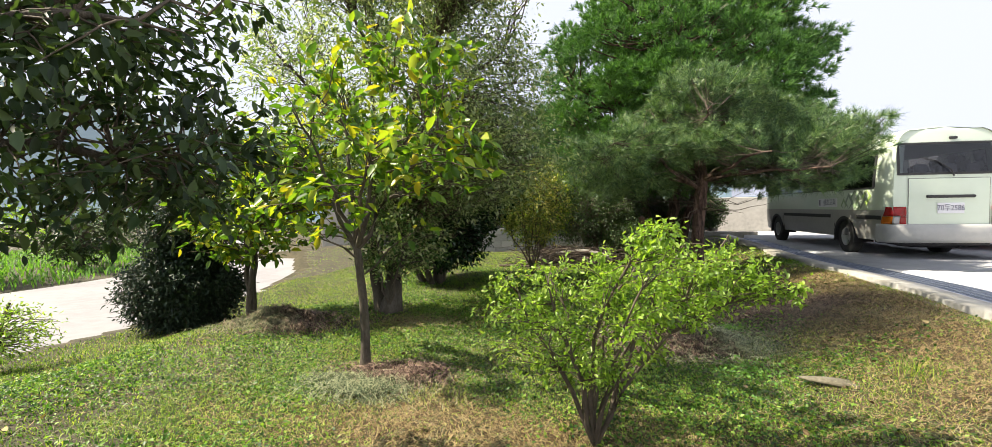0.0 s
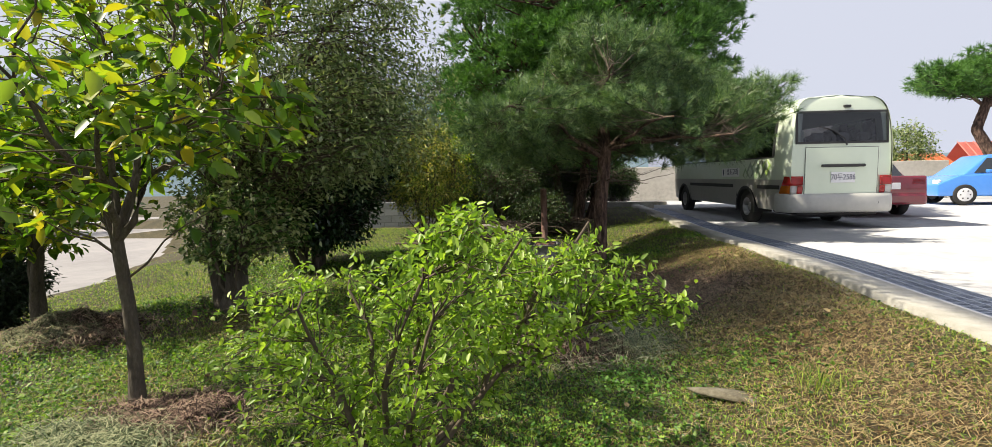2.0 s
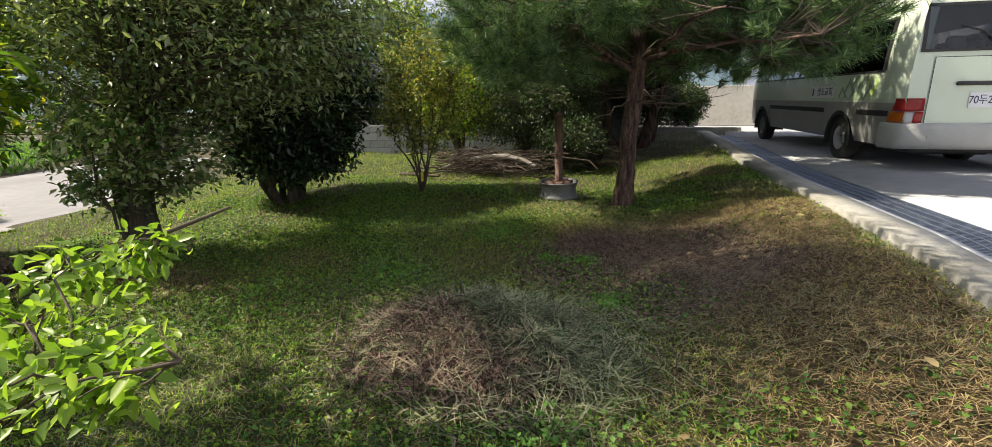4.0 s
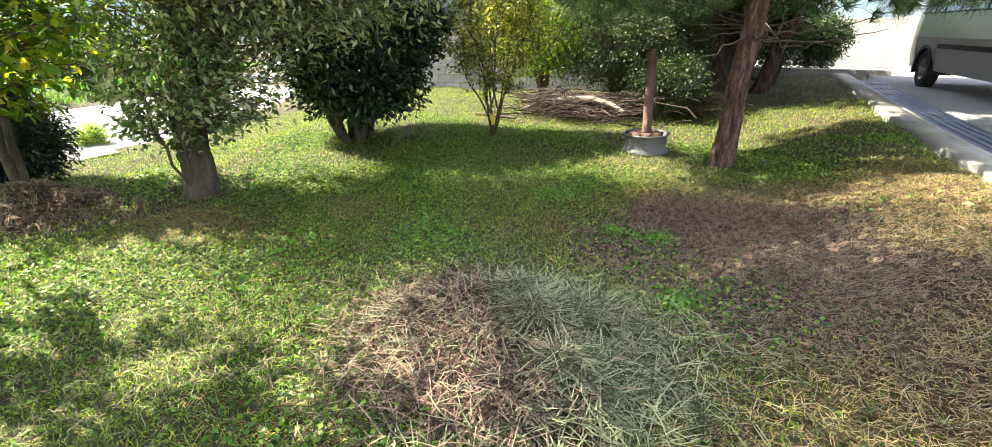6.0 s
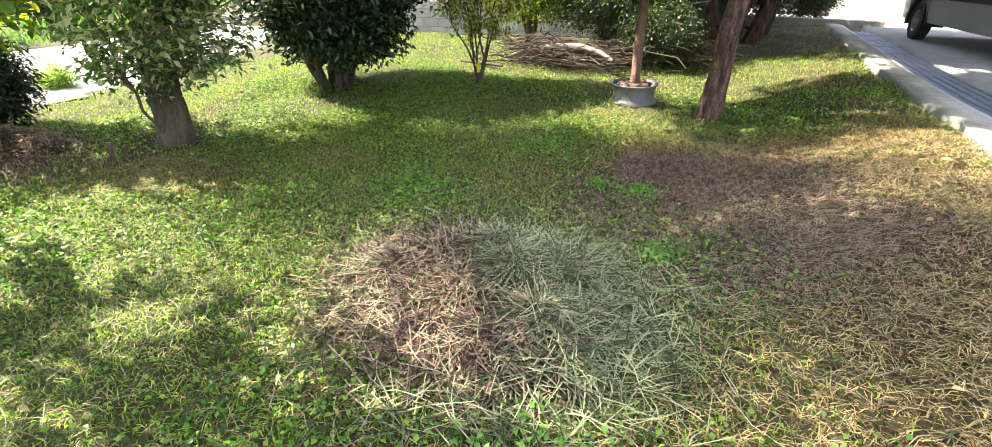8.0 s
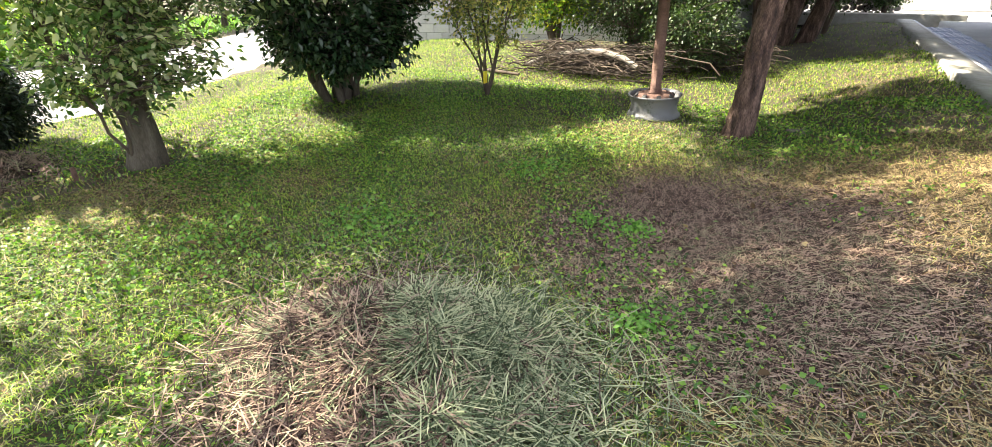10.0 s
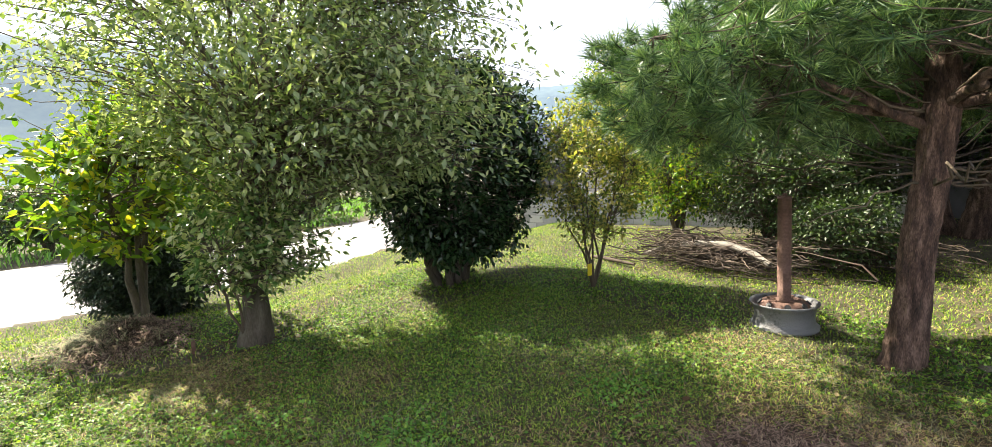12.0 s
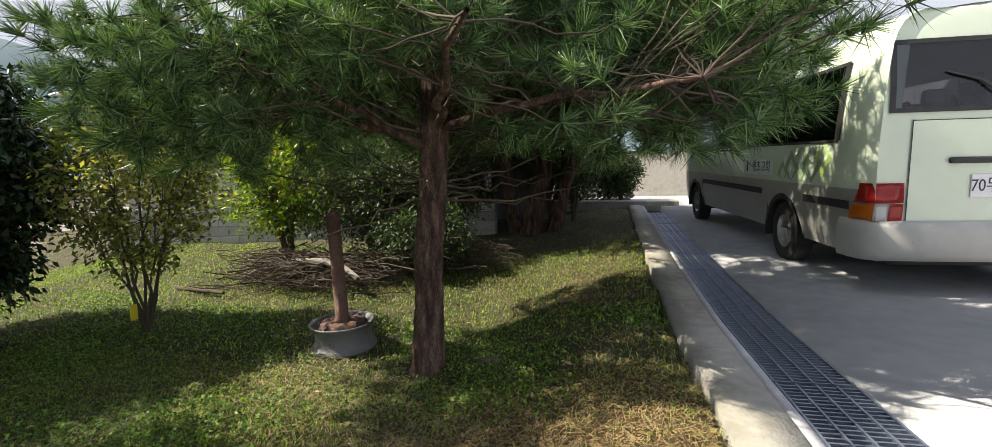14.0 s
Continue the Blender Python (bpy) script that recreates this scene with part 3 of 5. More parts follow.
def strip(y, off0, off1, z_of, depth):
    """A ribbon along the kerb line between two offsets from it, with sides."""
    x = kerb_x(y)
    top = z_of(y)
    v = np.concatenate([np.stack([x + off0, y, top - depth], 1), np.stack([x + off0, y, top], 1), np.stack([x + off1, y, top], 1), np.stack([x + off1, y, top - depth], 1)])
    n = len(y)
    f = []
    for k in range(3):
        i = np.arange(n - 1)
        f.append(np.stack([k * n + i, k * n + i + 1, (k + 1) * n + i + 1, (k + 1) * n + i], 1))
    return np_mesh("strip", v, np.concatenate(f))


tagged(mesh_part("kerb", strip(ys, 0.0, 0.30, lambda y: drive_z(y) + 0.02, 0.4), KERB), "weathered concrete kerb along the lawn", "kerb", kind="structure")
tagged(mesh_part("drain_edge", strip(ys, 0.304, 0.37, lambda y: drive_z(y) + 0.004, 0.3), CONCRETE), "concrete ledge beside the drain", "drain edge", kind="structure")
tagged(mesh_part("drain_pit", strip(ys, 0.374, 0.80, lambda y: drive_z(y) - 0.14, 0.1), PIT_SHADE), "drain channel coloured near-black for the shade inside", "drain", kind="structure")
pave = strip(ys, 0.802, 45.0, drive_z, 0.3)
tagged(mesh_part("driveway", pave, CONCRETE), "pale cast concrete driveway", "driveway", kind="structure")
tagged(mesh_part("yard", np_mesh("yard", [(-1.0, 19.5, 0.64), (60, 19.5, 0.64), (60, 30, 0.66), (-1, 30, 0.66)], [(0, 1, 2, 3)]), CONCRETE), "pale concrete yard behind the bus", "driveway", kind="structure")

# the road beyond the lawn
ry = np.concatenate([[-60.0, -30], np.arange(-10, 40, 1.0), [60, 90]])
rx = np.interp(ry, ROAD_Y, ROAD_X)
n = len(ry)
v = np.concatenate([np.stack([rx, ry, np.full(n, -0.33)], 1), np.stack([rx - 7.0, ry + 0.6, np.full(n, -0.38)], 1)])
i = np.arange(n - 1)
tagged(mesh_part("road", np_mesh("road", v, np.stack([i, i + 1, n + i + 1, n + i], 1)), ASPHALT), "sun-bleached village road", "road", kind="structure")


# ---- trees and shrubs ----
def gz(x, y):
    return float(ground_z(x, y))


def stems_from(rng, ends, base_r, start=(0, 0, 0), bend=(0, 0, 0.06), tip=0.012, n=9):
    return [(curve_points(start, e, bend, n, rng, 0.015), np.linspace(base_r, tip, n)) for e in ends]


def flare(line, k=1.7):
    pts, r = line
    r = np.array(r)
    r[0] *= k
    r[1] *= 1.12
    return pts, r


r1 = np.random.default_rng(11)
# double-trunked tree with small grey-green leaves
st = [flare((curve_points((0.05, 0, -0.05), (0.15, 0.1, 2.2), (0.02, 0, 0), 9, r1, 0.008), np.linspace(0.12, 0.07, 9)), 1.5),
      flare((curve_points((-0.08, 0.05, -0.05), (-0.45, 0.3, 2.4), (-0.03, 0, 0), 9, r1, 0.008), np.linspace(0.09, 0.05, 9)), 1.5)]
st += stems_from(r1, [(1.3, -0.3, 4.2), (0.5, 0.9, 4.9), (1.4, 1.2, 4.0), (0.1, -1.2, 4.4)], 0.04, (0.15, 0.1, 2.1))
st += stems_from(r1, [(-1.5, 0.3, 4.2), (-0.6, 0.6, 5.0), (-1.3, -1.0, 3.8)], 0.035, (-0.42, 0.28, 2.2))
# Crown blobs at z 4.6 and 5.1 are out-of-view additions that shade the lawn.
plant("broadleaf_tree", (-3.78, 5.8, gz(-3.78, 5.8)), "double-trunked tree with small grey-green leaves on the lawn", "tree", st,
      [((0.1, 0.2, 3.2), (2.4, 2.3, 1.7), 480, 40, 0.35), ((0.1, 0.2, 4.9), (2.2, 2.2, 1.5), 300, 40, 0.2), ((1.3, -1.2, 4.6), (1.8, 1.5, 0.7), 210, 40, 0.1), ((2.2, -0.8, 5.1), (1.3, 1.4, 0.6), 130, 40, 0.1), ((1.6, 1.2, 3.0), (0.9, 0.9, 1.1), 70, 40, 0.1), ((0.8, 0.5, 2.2), (1.8, 1.6, 0.9), 260, 44, 0.2), ((1.6, 1.2, 2.3), (1.1, 1.0, 0.8), 120, 44, 0.1)], (0.075, 0.42), LEAF_A, BARK, 21, twig_r=0.0045, cluster=0.11)
# cream-edged shoots round its foot
st = stems_from(r1, [(0.3, 0.1, 1.3), (-0.3, 0.3, 1.3), (0.0, -0.35, 1.2), (0.4, -0.2, 1.0)], 0.014)
plant("ivy_shoots", (-3.72, 5.72, gz(-3.72, 5.72)), "cream-edged leafy shoots clothing a tree trunk", "climbing shrub", st,
      [((0.05, 0.0, 1.15), (0.6, 0.6, 0.7), 190, 18, 0.2), ((0.45, 0.35, 1.0), (0.45, 0.4, 0.4), 80, 16, 0.1)], (0.075, 0.5), LEAF_V, TWIG, 22)

# slender tree with yellowing leaves
st = [flare((curve_points((0.04, 0, -0.05), (-0.06, 0.02, 1.15), (0.02, 0, 0), 9, r1, 0.006), np.linspace(0.046, 0.036, 9)), 1.4)]
st += stems_from(r1, [(-0.9, 0.3, 2.0), (0.75, 0.1, 2.1), (0.1, 0.5, 2.7), (-0.3, -0.5, 2.3), (0.45, -0.5, 1.9), (-0.5, 0.4, 2.6), (0.55, 0.4, 2.5)], 0.026, (-0.06, 0.02, 1.1), tip=0.006)
plant("young_tree", (-2.5, 3.42, gz(-2.5, 3.42)), "slender young tree with yellowing autumn leaves", "tree", st,
      [((0.0, 0.0, 2.0), (1.45, 1.1, 0.8), 66, 10, 0.2), ((0.2, 0.2, 2.75), (1.0, 0.8, 0.5), 46, 11, 0.1), ((0.7, 0.1, 1.9), (0.8, 0.6, 0.4), 26, 10, 0.1), ((-0.8, 0.2, 1.6), (0.8, 0.6, 0.4), 26, 10, 0.1)], (0.13, 0.52), LEAF_Y, BARK, 23, rich=True, along=0.45, cluster=0.03, group="yellowing young trees")
# its sibling by the leaf heap
st = [flare(l, 1.4) for l in stems_from(r1, [(0.05, 0.1, 1.9), (-0.35, 0.2, 2.0), (0.35, -0.2, 1.9)], 0.045)]
plant("young_tree", (-5.43, 4.92, gz(-5.43, 4.92)), "young tree with broad yellow-green leaves beside a leaf heap", "tree", st,
      [((0.0, 0.0, 1.7), (1.5, 1.3, 0.9), 230, 13, 0.2), ((0.4, 0.5, 2.3), (1.2, 1.0, 0.6), 90, 12, 0.1)], (0.125, 0.55), LEAF_Y, BARK, 24, rich=True, along=0.4, cluster=0.03, group="yellowing young trees")

# the bright shrub beside the walk
st = stems_from(r1, [(-0.6, 0.1, 0.95), (0.1, 0.2, 1.15), (0.5, 0.1, 1.2), (-0.2, -0.3, 1.0), (0.75, 0.3, 1.25), (0.3, -0.35, 1.0), (-0.35, 0.35, 1.05)], 0.017, tip=0.005)
st += [(curve_points((0, 0, 0), end, (-0.1, 0, 0.14), 9, r1, 0.01), np.linspace(0.015, 0.004, 9)) for end in ((1.1, 0.17, 0.94), (0.44, 0.93, 1.2), (0.72, 0.56, 1.03), (0.4, -0.28, 1.28))]
plant("garden_shrub", (-0.25, 2.58, gz(-0.25, 2.58)), "lime-green leafy shrub with arching stems", "shrub", st,
      [((-0.15, 0.05, 0.74), (0.7, 0.55, 0.42), 180, 28, 0.2), ((0.42, 0.1, 0.92), (0.42, 0.36, 0.22), 85, 24, 0.1), ((0.97, 0.16, 0.95), (0.2, 0.1, 0.07), 22, 20, 0.0), ((0.7, 0.15, 1.08), (0.24, 0.18, 0.12), 40, 22, 0.0), ((0.38, -0.24, 1.2), (0.18, 0.18, 0.14), 36, 22, 0.0), ((0.34, 0.66, 1.08), (0.12, 0.28, 0.1), 28, 20, 0.0), ((0.62, 0.5, 1.0), (0.14, 0.12, 0.08), 18, 20, 0.0)], (0.034, 0.5), LEAF_S, TWIG, 25, rich=True, twig_r=0.004, along=0.3, cluster=0.022)

# dense dark conifer near the road
st = stems_from(r1, [(0, 0, 2.1), (0.3, 0.2, 0.6), (-0.3, 0.1, 0.6), (0, -0.3, 0.6)], 0.03)
plant("conifer", (-6.9, 5.05, gz(-6.9, 5.05)), "dense blackish green conical conifer near the road", "shrub", st,
      [((0, 0, 0.6), (0.9, 0.9, 0.68), 900, 34, 0.5), ((0, 0, 1.35), (0.62, 0.62, 0.6), 420, 34, 0.4), ((0, 0, 1.95), (0.3, 0.3, 0.4), 130, 30, 0.2)], (0.075, 0.35), LEAF_N, TWIG, 26, cluster=0.05)

# camellia with glossy leaves
st = [flare((curve_points((0.22 * x, 0.22 * y, -0.03), (x, y, z), (0, 0, 0.04), 9, r1, 0.015), np.linspace(0.045, 0.012, 9)), 1.2)
      for x, y, z in [(0.7, 0.2, 2.0), (-0.7, 0.3, 2.2), (0.1, 0.7, 2.5), (0.1, -0.8, 2.1), (0.3, 0.1, 2.7), (-0.5, -0.5, 2.4), (0.9, -0.5, 1.6), (-0.9, -0.1, 1.6), (0.6, 0.8, 1.7), (0.5, -1.0, 1.5), (-0.3, 1.0, 1.6)]]
plant("camellia", (-4.45, 8.5, gz(-4.45, 8.5)), "large dark glossy-leaved evergreen bush on the lawn", "bush", st,
      [((0.05, 0.05, 1.75), (1.5, 1.4, 1.35), 900, 32, 0.5), ((0.1, 0.1, 0.72), (1.0, 1.0, 0.46), 250, 30, 0.2), ((0.1, 0.1, 2.6), (0.9, 0.9, 0.6), 150, 28, 0.3)], (0.095, 0.5), LEAF_C, BARK, 27, cluster=0.06)

# thin many-stemmed shrub with a yellow tag
st = stems_from(r1, [(0.5, 0.2, 1.7), (-0.5, 0.1, 1.8), (0.2, 0.5, 2.0), (-0.2, -0.4, 1.9), (0.05, 0.1, 2.3), (0.65, -0.2, 1.5), (-0.7, -0.1, 1.4), (0.35, -0.45, 1.6), (-0.4, 0.45, 1.7)], 0.016, tip=0.004)
plant("twiggy_shrub", (-2.68, 9.55, gz(-2.68, 9.55)), "many-stemmed sparse shrub with pale yellowing leaves", "shrub", st,
      [((0.05, 0.05, 1.4), (0.85, 0.8, 0.8), 300, 20, 0.3), ((0.05, 0.0, 2.05), (0.7, 0.65, 0.55), 150, 18, 0.1)], (0.065, 0.5), LEAF_P, TWIG, 28, twig_r=0.004, cluster=0.05)
tagged(part("plant_tag", box((0.012, 0.07, 0.15), (-2.55, 9.35, gz(-2.6, 9.4) + 0.3), 0.004), YELLOWTAG), "yellow plastic tag tied to a shrub stem", "tag")

# yellowing tree and green bushes behind
st = [flare(l) for l in stems_from(r1, [(0.2, 0.1, 3.2), (-0.6, 0.4, 3.4), (0.7, -0.3, 3.2)], 0.08)]
plant("persimmon_tree", (-7.0, 15.8, 0.25), "persimmon tree with thin yellow leaves behind the block wall", "tree", st,
      [((0, 0, 3.6), (1.7, 1.6, 1.3), 260, 16, 0.3)], (0.1, 0.6), LEAF_Y, BARK, 29, cluster=0.08)
for k, (x, y, w, h, mat, s) in enumerate([(-3.3, 12.3, 1.1, 2.6, LEAF_Y, 0.08), (-1.9, 12.6, 1.2, 1.9, LEAF_D, 0.06), (-4.8, 16.0, 1.2, 2.3, LEAF_D, 0.07), (-0.9, 12.3, 0.8, 1.0, LEAF_D, 0.06),
                                          (-2.2, 13.4, 1.4, 2.4, LEAF_D, 0.08), (-1.5, 14.3, 1.0, 2.2, LEAF_D, 0.08), (0.35, 17.8, 0.9, 2.8, LEAF_D, 0.08), (0.9, 21.2, 0.9, 1.7, LEAF_D, 0.08), (1.3, 20.5, 0.6, 1.5, LEAF_D, 0.08), (-6.6, 16.6, 1.5, 3.0, LEAF_D, 0.09), (-3.4, 16.3, 1.5, 3.4, LEAF_D, 0.09), (-2.6, 16.8, 1.8, 4.6, LEAF_D, 0.09), (-4.6, 17.5, 2.0, 5.6, LEAF_D, 0.09), (-0.4, 18.6, 1.6, 3.2, LEAF_D, 0.08)]):
    st = stems_from(r1, [(0.4 * w, 0.1, 0.8 * h), (-0.4 * w, 0.2, 0.8 * h), (0.1, 0.4 * w, 0.85 * h), (0, -0.4 * w, 0.75 * h)], 0.025 + 0.01 * h)
    plant("hedge_shrub", (x, y, gz(x, y)), "yellow-green leafy shrub by the brush pile" if mat is LEAF_Y else "unclipped green shrub at the back of the garden", "shrub", st,
          [((0, 0, 0.58 * h), (w, w, 0.45 * h), int(150 + 170 * w), 22, 0.35)], (s, 0.5), mat, TWIG, 40 + k, group="shrubs at the back of the garden", cluster=0.08)

# low road-side shrubs
for k, (x, y, w, h) in enumerate([(-6.6, 2.6, 0.65, 0.75), (-7.4, 2.3, 0.6, 0.6), (-9.6, 7.0, 0.35, 0.4)]):
    st = stems_from(r1, [(0.3 * w, 0.1, 0.9 * h), (-0.3 * w, 0, 0.9 * h), (0, 0.3 * w, h)], 0.012)
    plant("roadside_shrub", (x, y, gz(x, y)), "low pale green shrub beside the road", "shrub", st, [((0, 0, 0.55 * h), (w, w, 0.48 * h), 150, 14, 0.2)], (0.05, 0.45), LEAF_S, TWIG, 60 + k, group="roadside shrubs")

# overhanging broadleaf tree at the start of the walk
st = [flare((curve_points((0, 0, -0.05), (0.15, 0.1, 2.0), (0.03, 0, 0), 9, r1, 0.01), np.linspace(0.14, 0.1, 9)))]
st += stems_from(r1, [(1.55, 0.9, 2.05), (1.3, 1.5, 2.5), (1.0, 1.7, 1.5), (1.5, 0.5, 2.7), (0.4, 1.6, 3.0), (-1.2, 0.6, 3.2), (-0.6, -1.2, 3.3), (0.9, -0.8, 3.6)], 0.05, (0.12, 0.08, 1.6), tip=0.01)
plant("shade_tree", (-3.2, 0.0, gz(-3.2, 0.0)), "dark leafy tree whose low branches hang over the lawn", "tree", st,
      [((0.8, 1.15, 1.7), (1.0, 0.9, 0.55), 230, 16, 0.1), ((0.9, 1.3, 2.5), (1.0, 0.9, 0.45), 75, 16, 0.1), ((0.5, 0.4, 3.1), (1.2, 1.2, 0.7), 130, 18, 0.2), ((-0.6, -0.4, 3.2), (2.0, 1.8, 1.1), 200, 16, 0.2)], (0.075, 0.5), LEAF_D, BARK, 30, rich=True, cluster=0.04)

# pines
st = [flare((np.array([(-0.03, 0, -0.06), (0.0, 0.0, 0.1), (0.02, 0.0, 0.5), (0.03, 0.01, 1.0), (0.08, 0.03, 1.5), (0.1, 0.05, 1.95), (0.05, 0.15, 2.5), (0.0, 0.2, 3.0), (0.05, 0.2, 3.5)]), np.array([0.115, 0.105, 0.095, 0.09, 0.09, 0.09, 0.07, 0.045, 0.02])), 1.25)]
st += stems_from(r1, [(-1.9, -0.6, 2.15), (-1.3, -1.3, 2.5), (-1.7, 0.9, 2.5)], 0.036, (0.08, 0.03, 1.75), (0, 0, 0.05), 0.012)
st += stems_from(r1, [(1.9, -0.9, 2.0), (2.3, 0.5, 2.3), (1.0, -1.6, 2.2), (1.2, 1.6, 2.6), (2.2, 1.9, 2.7), (1.7, 0.9, 2.9), (0.3, 2.1, 3.0)], 0.036, (0.1, 0.05, 1.9), (0, 0, 0.03), 0.012)
st += stems_from(r1, [(0.2, -1.3, 3.0), (-1.0, 0.4, 3.4), (1.2, 0.3, 3.5), (0.1, 1.4, 3.3)], 0.04, (0.05, 0.15, 2.5), (0, 0, 0.05), 0.01)
small_pine = pine("pine_tree", (0.49, 9.46, gz(0.49, 9.46)), "red-barked pine with long green needles on the lawn", st,
     [((-1.3, -0.4, 2.3), (1.15, 1.3, 0.75), 260, 0.2), ((1.6, 0.2, 2.2), (1.2, 1.3, 0.62), 230, 0.15), ((0.2, 0.5, 2.95), (1.9, 1.4, 0.75), 340, 0.5), ((1.9, 1.4, 2.8), (1.2, 1.2, 0.65), 170, 0.2), ((0.3, 1.8, 3.2), (1.4, 1.0, 0.7), 150, 0.2), ((0.15, 0.1, 3.55), (1.15, 1.1, 0.55), 140, 0.3), ((2.4, -0.6, 2.6), (0.7, 0.5, 0.35), 30, 0.0), ((-0.2, 1.2, 2.3), (1.3, 0.8, 0.6), 130, 0.0), ((0.3, -0.9, 2.45), (0.8, 0.5, 0.35), 50, 0.0)], 31, (46, 0.18, 0.008), NEEDLE, 0.008, 4, 0.08, 0.035)
for k in range(18):
    z0, a = r1.uniform(1.35, 2.1), r1.uniform(0, 2 * math.pi)
    reach = r1.uniform(0.5, 1.5)
    line = (curve_points((0.09, 0.04, z0), (0.09 + reach * math.cos(a), reach * math.sin(a), z0 + r1.uniform(-0.35, 0.35)), (0, 0, r1.uniform(-0.12, 0.12)), 9, r1, 0.03), np.linspace(0.012, 0.003, 9))
    mesh_part("dead_twig", tubes([line], 5), TWIG, small_pine, "bare grey dead twig")

st = [flare(l, 1.3) for l in [(curve_points((0, 0, -0.1), (0.6, 0.2, 3.6), (0, 0, 0), 9, r1, 0.01), np.linspace(0.17, 0.1, 9)), (curve_points((0.4, 0.3, -0.1), (1.6, 0.6, 4.2), (0, 0, 0), 9, r1, 0.01), np.linspace(0.15, 0.08, 9)),
                              (curve_points((-0.3, 0.2, -0.1), (-1.2, 0.4, 3.8), (0, 0, 0), 9, r1, 0.01), np.linspace(0.14, 0.08, 9))]]
st += stems_from(r1, [(-2.8, 0.2, 5.2), (2.2, 0.2, 6.2), (0.4, -1.6, 6.0), (3.2, 0.4, 4.6), (-1.2, 0.6, 7.0), (1.2, 0.5, 7.6)], 0.09, (0.5, 0.2, 3.2), tip=0.02)
# The southern blob of 70 pads is added to shade bus and drive.
padded_pine((-0.25, 15.9, gz(-0.25, 15.9)), "tall broad dark green pine behind the garden", st,
            [((0.3, -0.6, 4.9), (4.0, 3.2, 3.2), 320), ((1.2, -2.7, 4.3), (1.9, 1.3, 1.3), 70), ((0.5, 0.3, 7.2), (2.7, 2.3, 1.8), 130), ((-2.2, 0.3, 3.4), (1.9, 1.8, 2.0), 90), ((0.3, 0.6, 4.6), (2.8, 2.0, 2.2), 90)], 32)
# a pine bough over the start of the walk
st = [flare((curve_points((0, 0, -0.1), (-0.2, 0.2, 3.6), (0.02, 0, 0), 9, r1, 0.01), np.linspace(0.16, 0.1, 9)))]
st += stems_from(r1, [(-1.0, 2.6, 3.35), (0.4, 2.5, 3.6), (-1.6, 0.8, 4.2), (1.2, 0.4, 4.4)], 0.06, (-0.18, 0.18, 3.2), tip=0.012)
pine("pine_tree", (2.0, -2.2, gz(2.0, -2.2)), "pine whose bough reaches over the lawn's near end", st,
     [((-0.3, 2.5, 3.6), (1.3, 0.7, 0.32), 90, 0.0), ((-0.2, 0.5, 4.6), (2.0, 1.8, 0.8), 150, 0.2)], 33, (36, 0.13, 0.004), NEEDLE, 0.02, 3)
# umbrella pines across the yard
for k, (x, y, h, w) in enumerate([(15.0, 22.6, 5.7, 3.0), (19.0, 23.4, 5.2, 2.6)]):
    st = [(np.array([(0, 0, -0.1), (-0.3, 0, 1.4), (-0.9, 0.1, 2.6), (-0.5, 0.2, 3.8), (-0.2, 0.2, 0.72 * h)]), np.array([0.2, 0.18, 0.15, 0.12, 0.08]))]
    st += stems_from(r1, [(-0.7 * w, 0.2, 0.78 * h), (0.7 * w, 0.3, 0.82 * h), (0.1, -0.5 * w, 0.85 * h), (0.2, 0.6 * w, 0.9 * h)], 0.07, (-0.6, 0.15, 3.4), tip=0.02)
    pine("pine_tree", (x, y, 0.6), "umbrella-shaped pine with a crooked trunk beyond the yard", st, [((-0.1, 0.2, 0.84 * h), (w, w, 0.9), 330, 0.4), ((-0.4 * w, 0.1, 0.78 * h), (0.6 * w, 0.6 * w, 0.6), 120, 0.3)], 34 + k, (24, 0.3, 0.03), NEEDLE_DEEP, 0.03, 4)


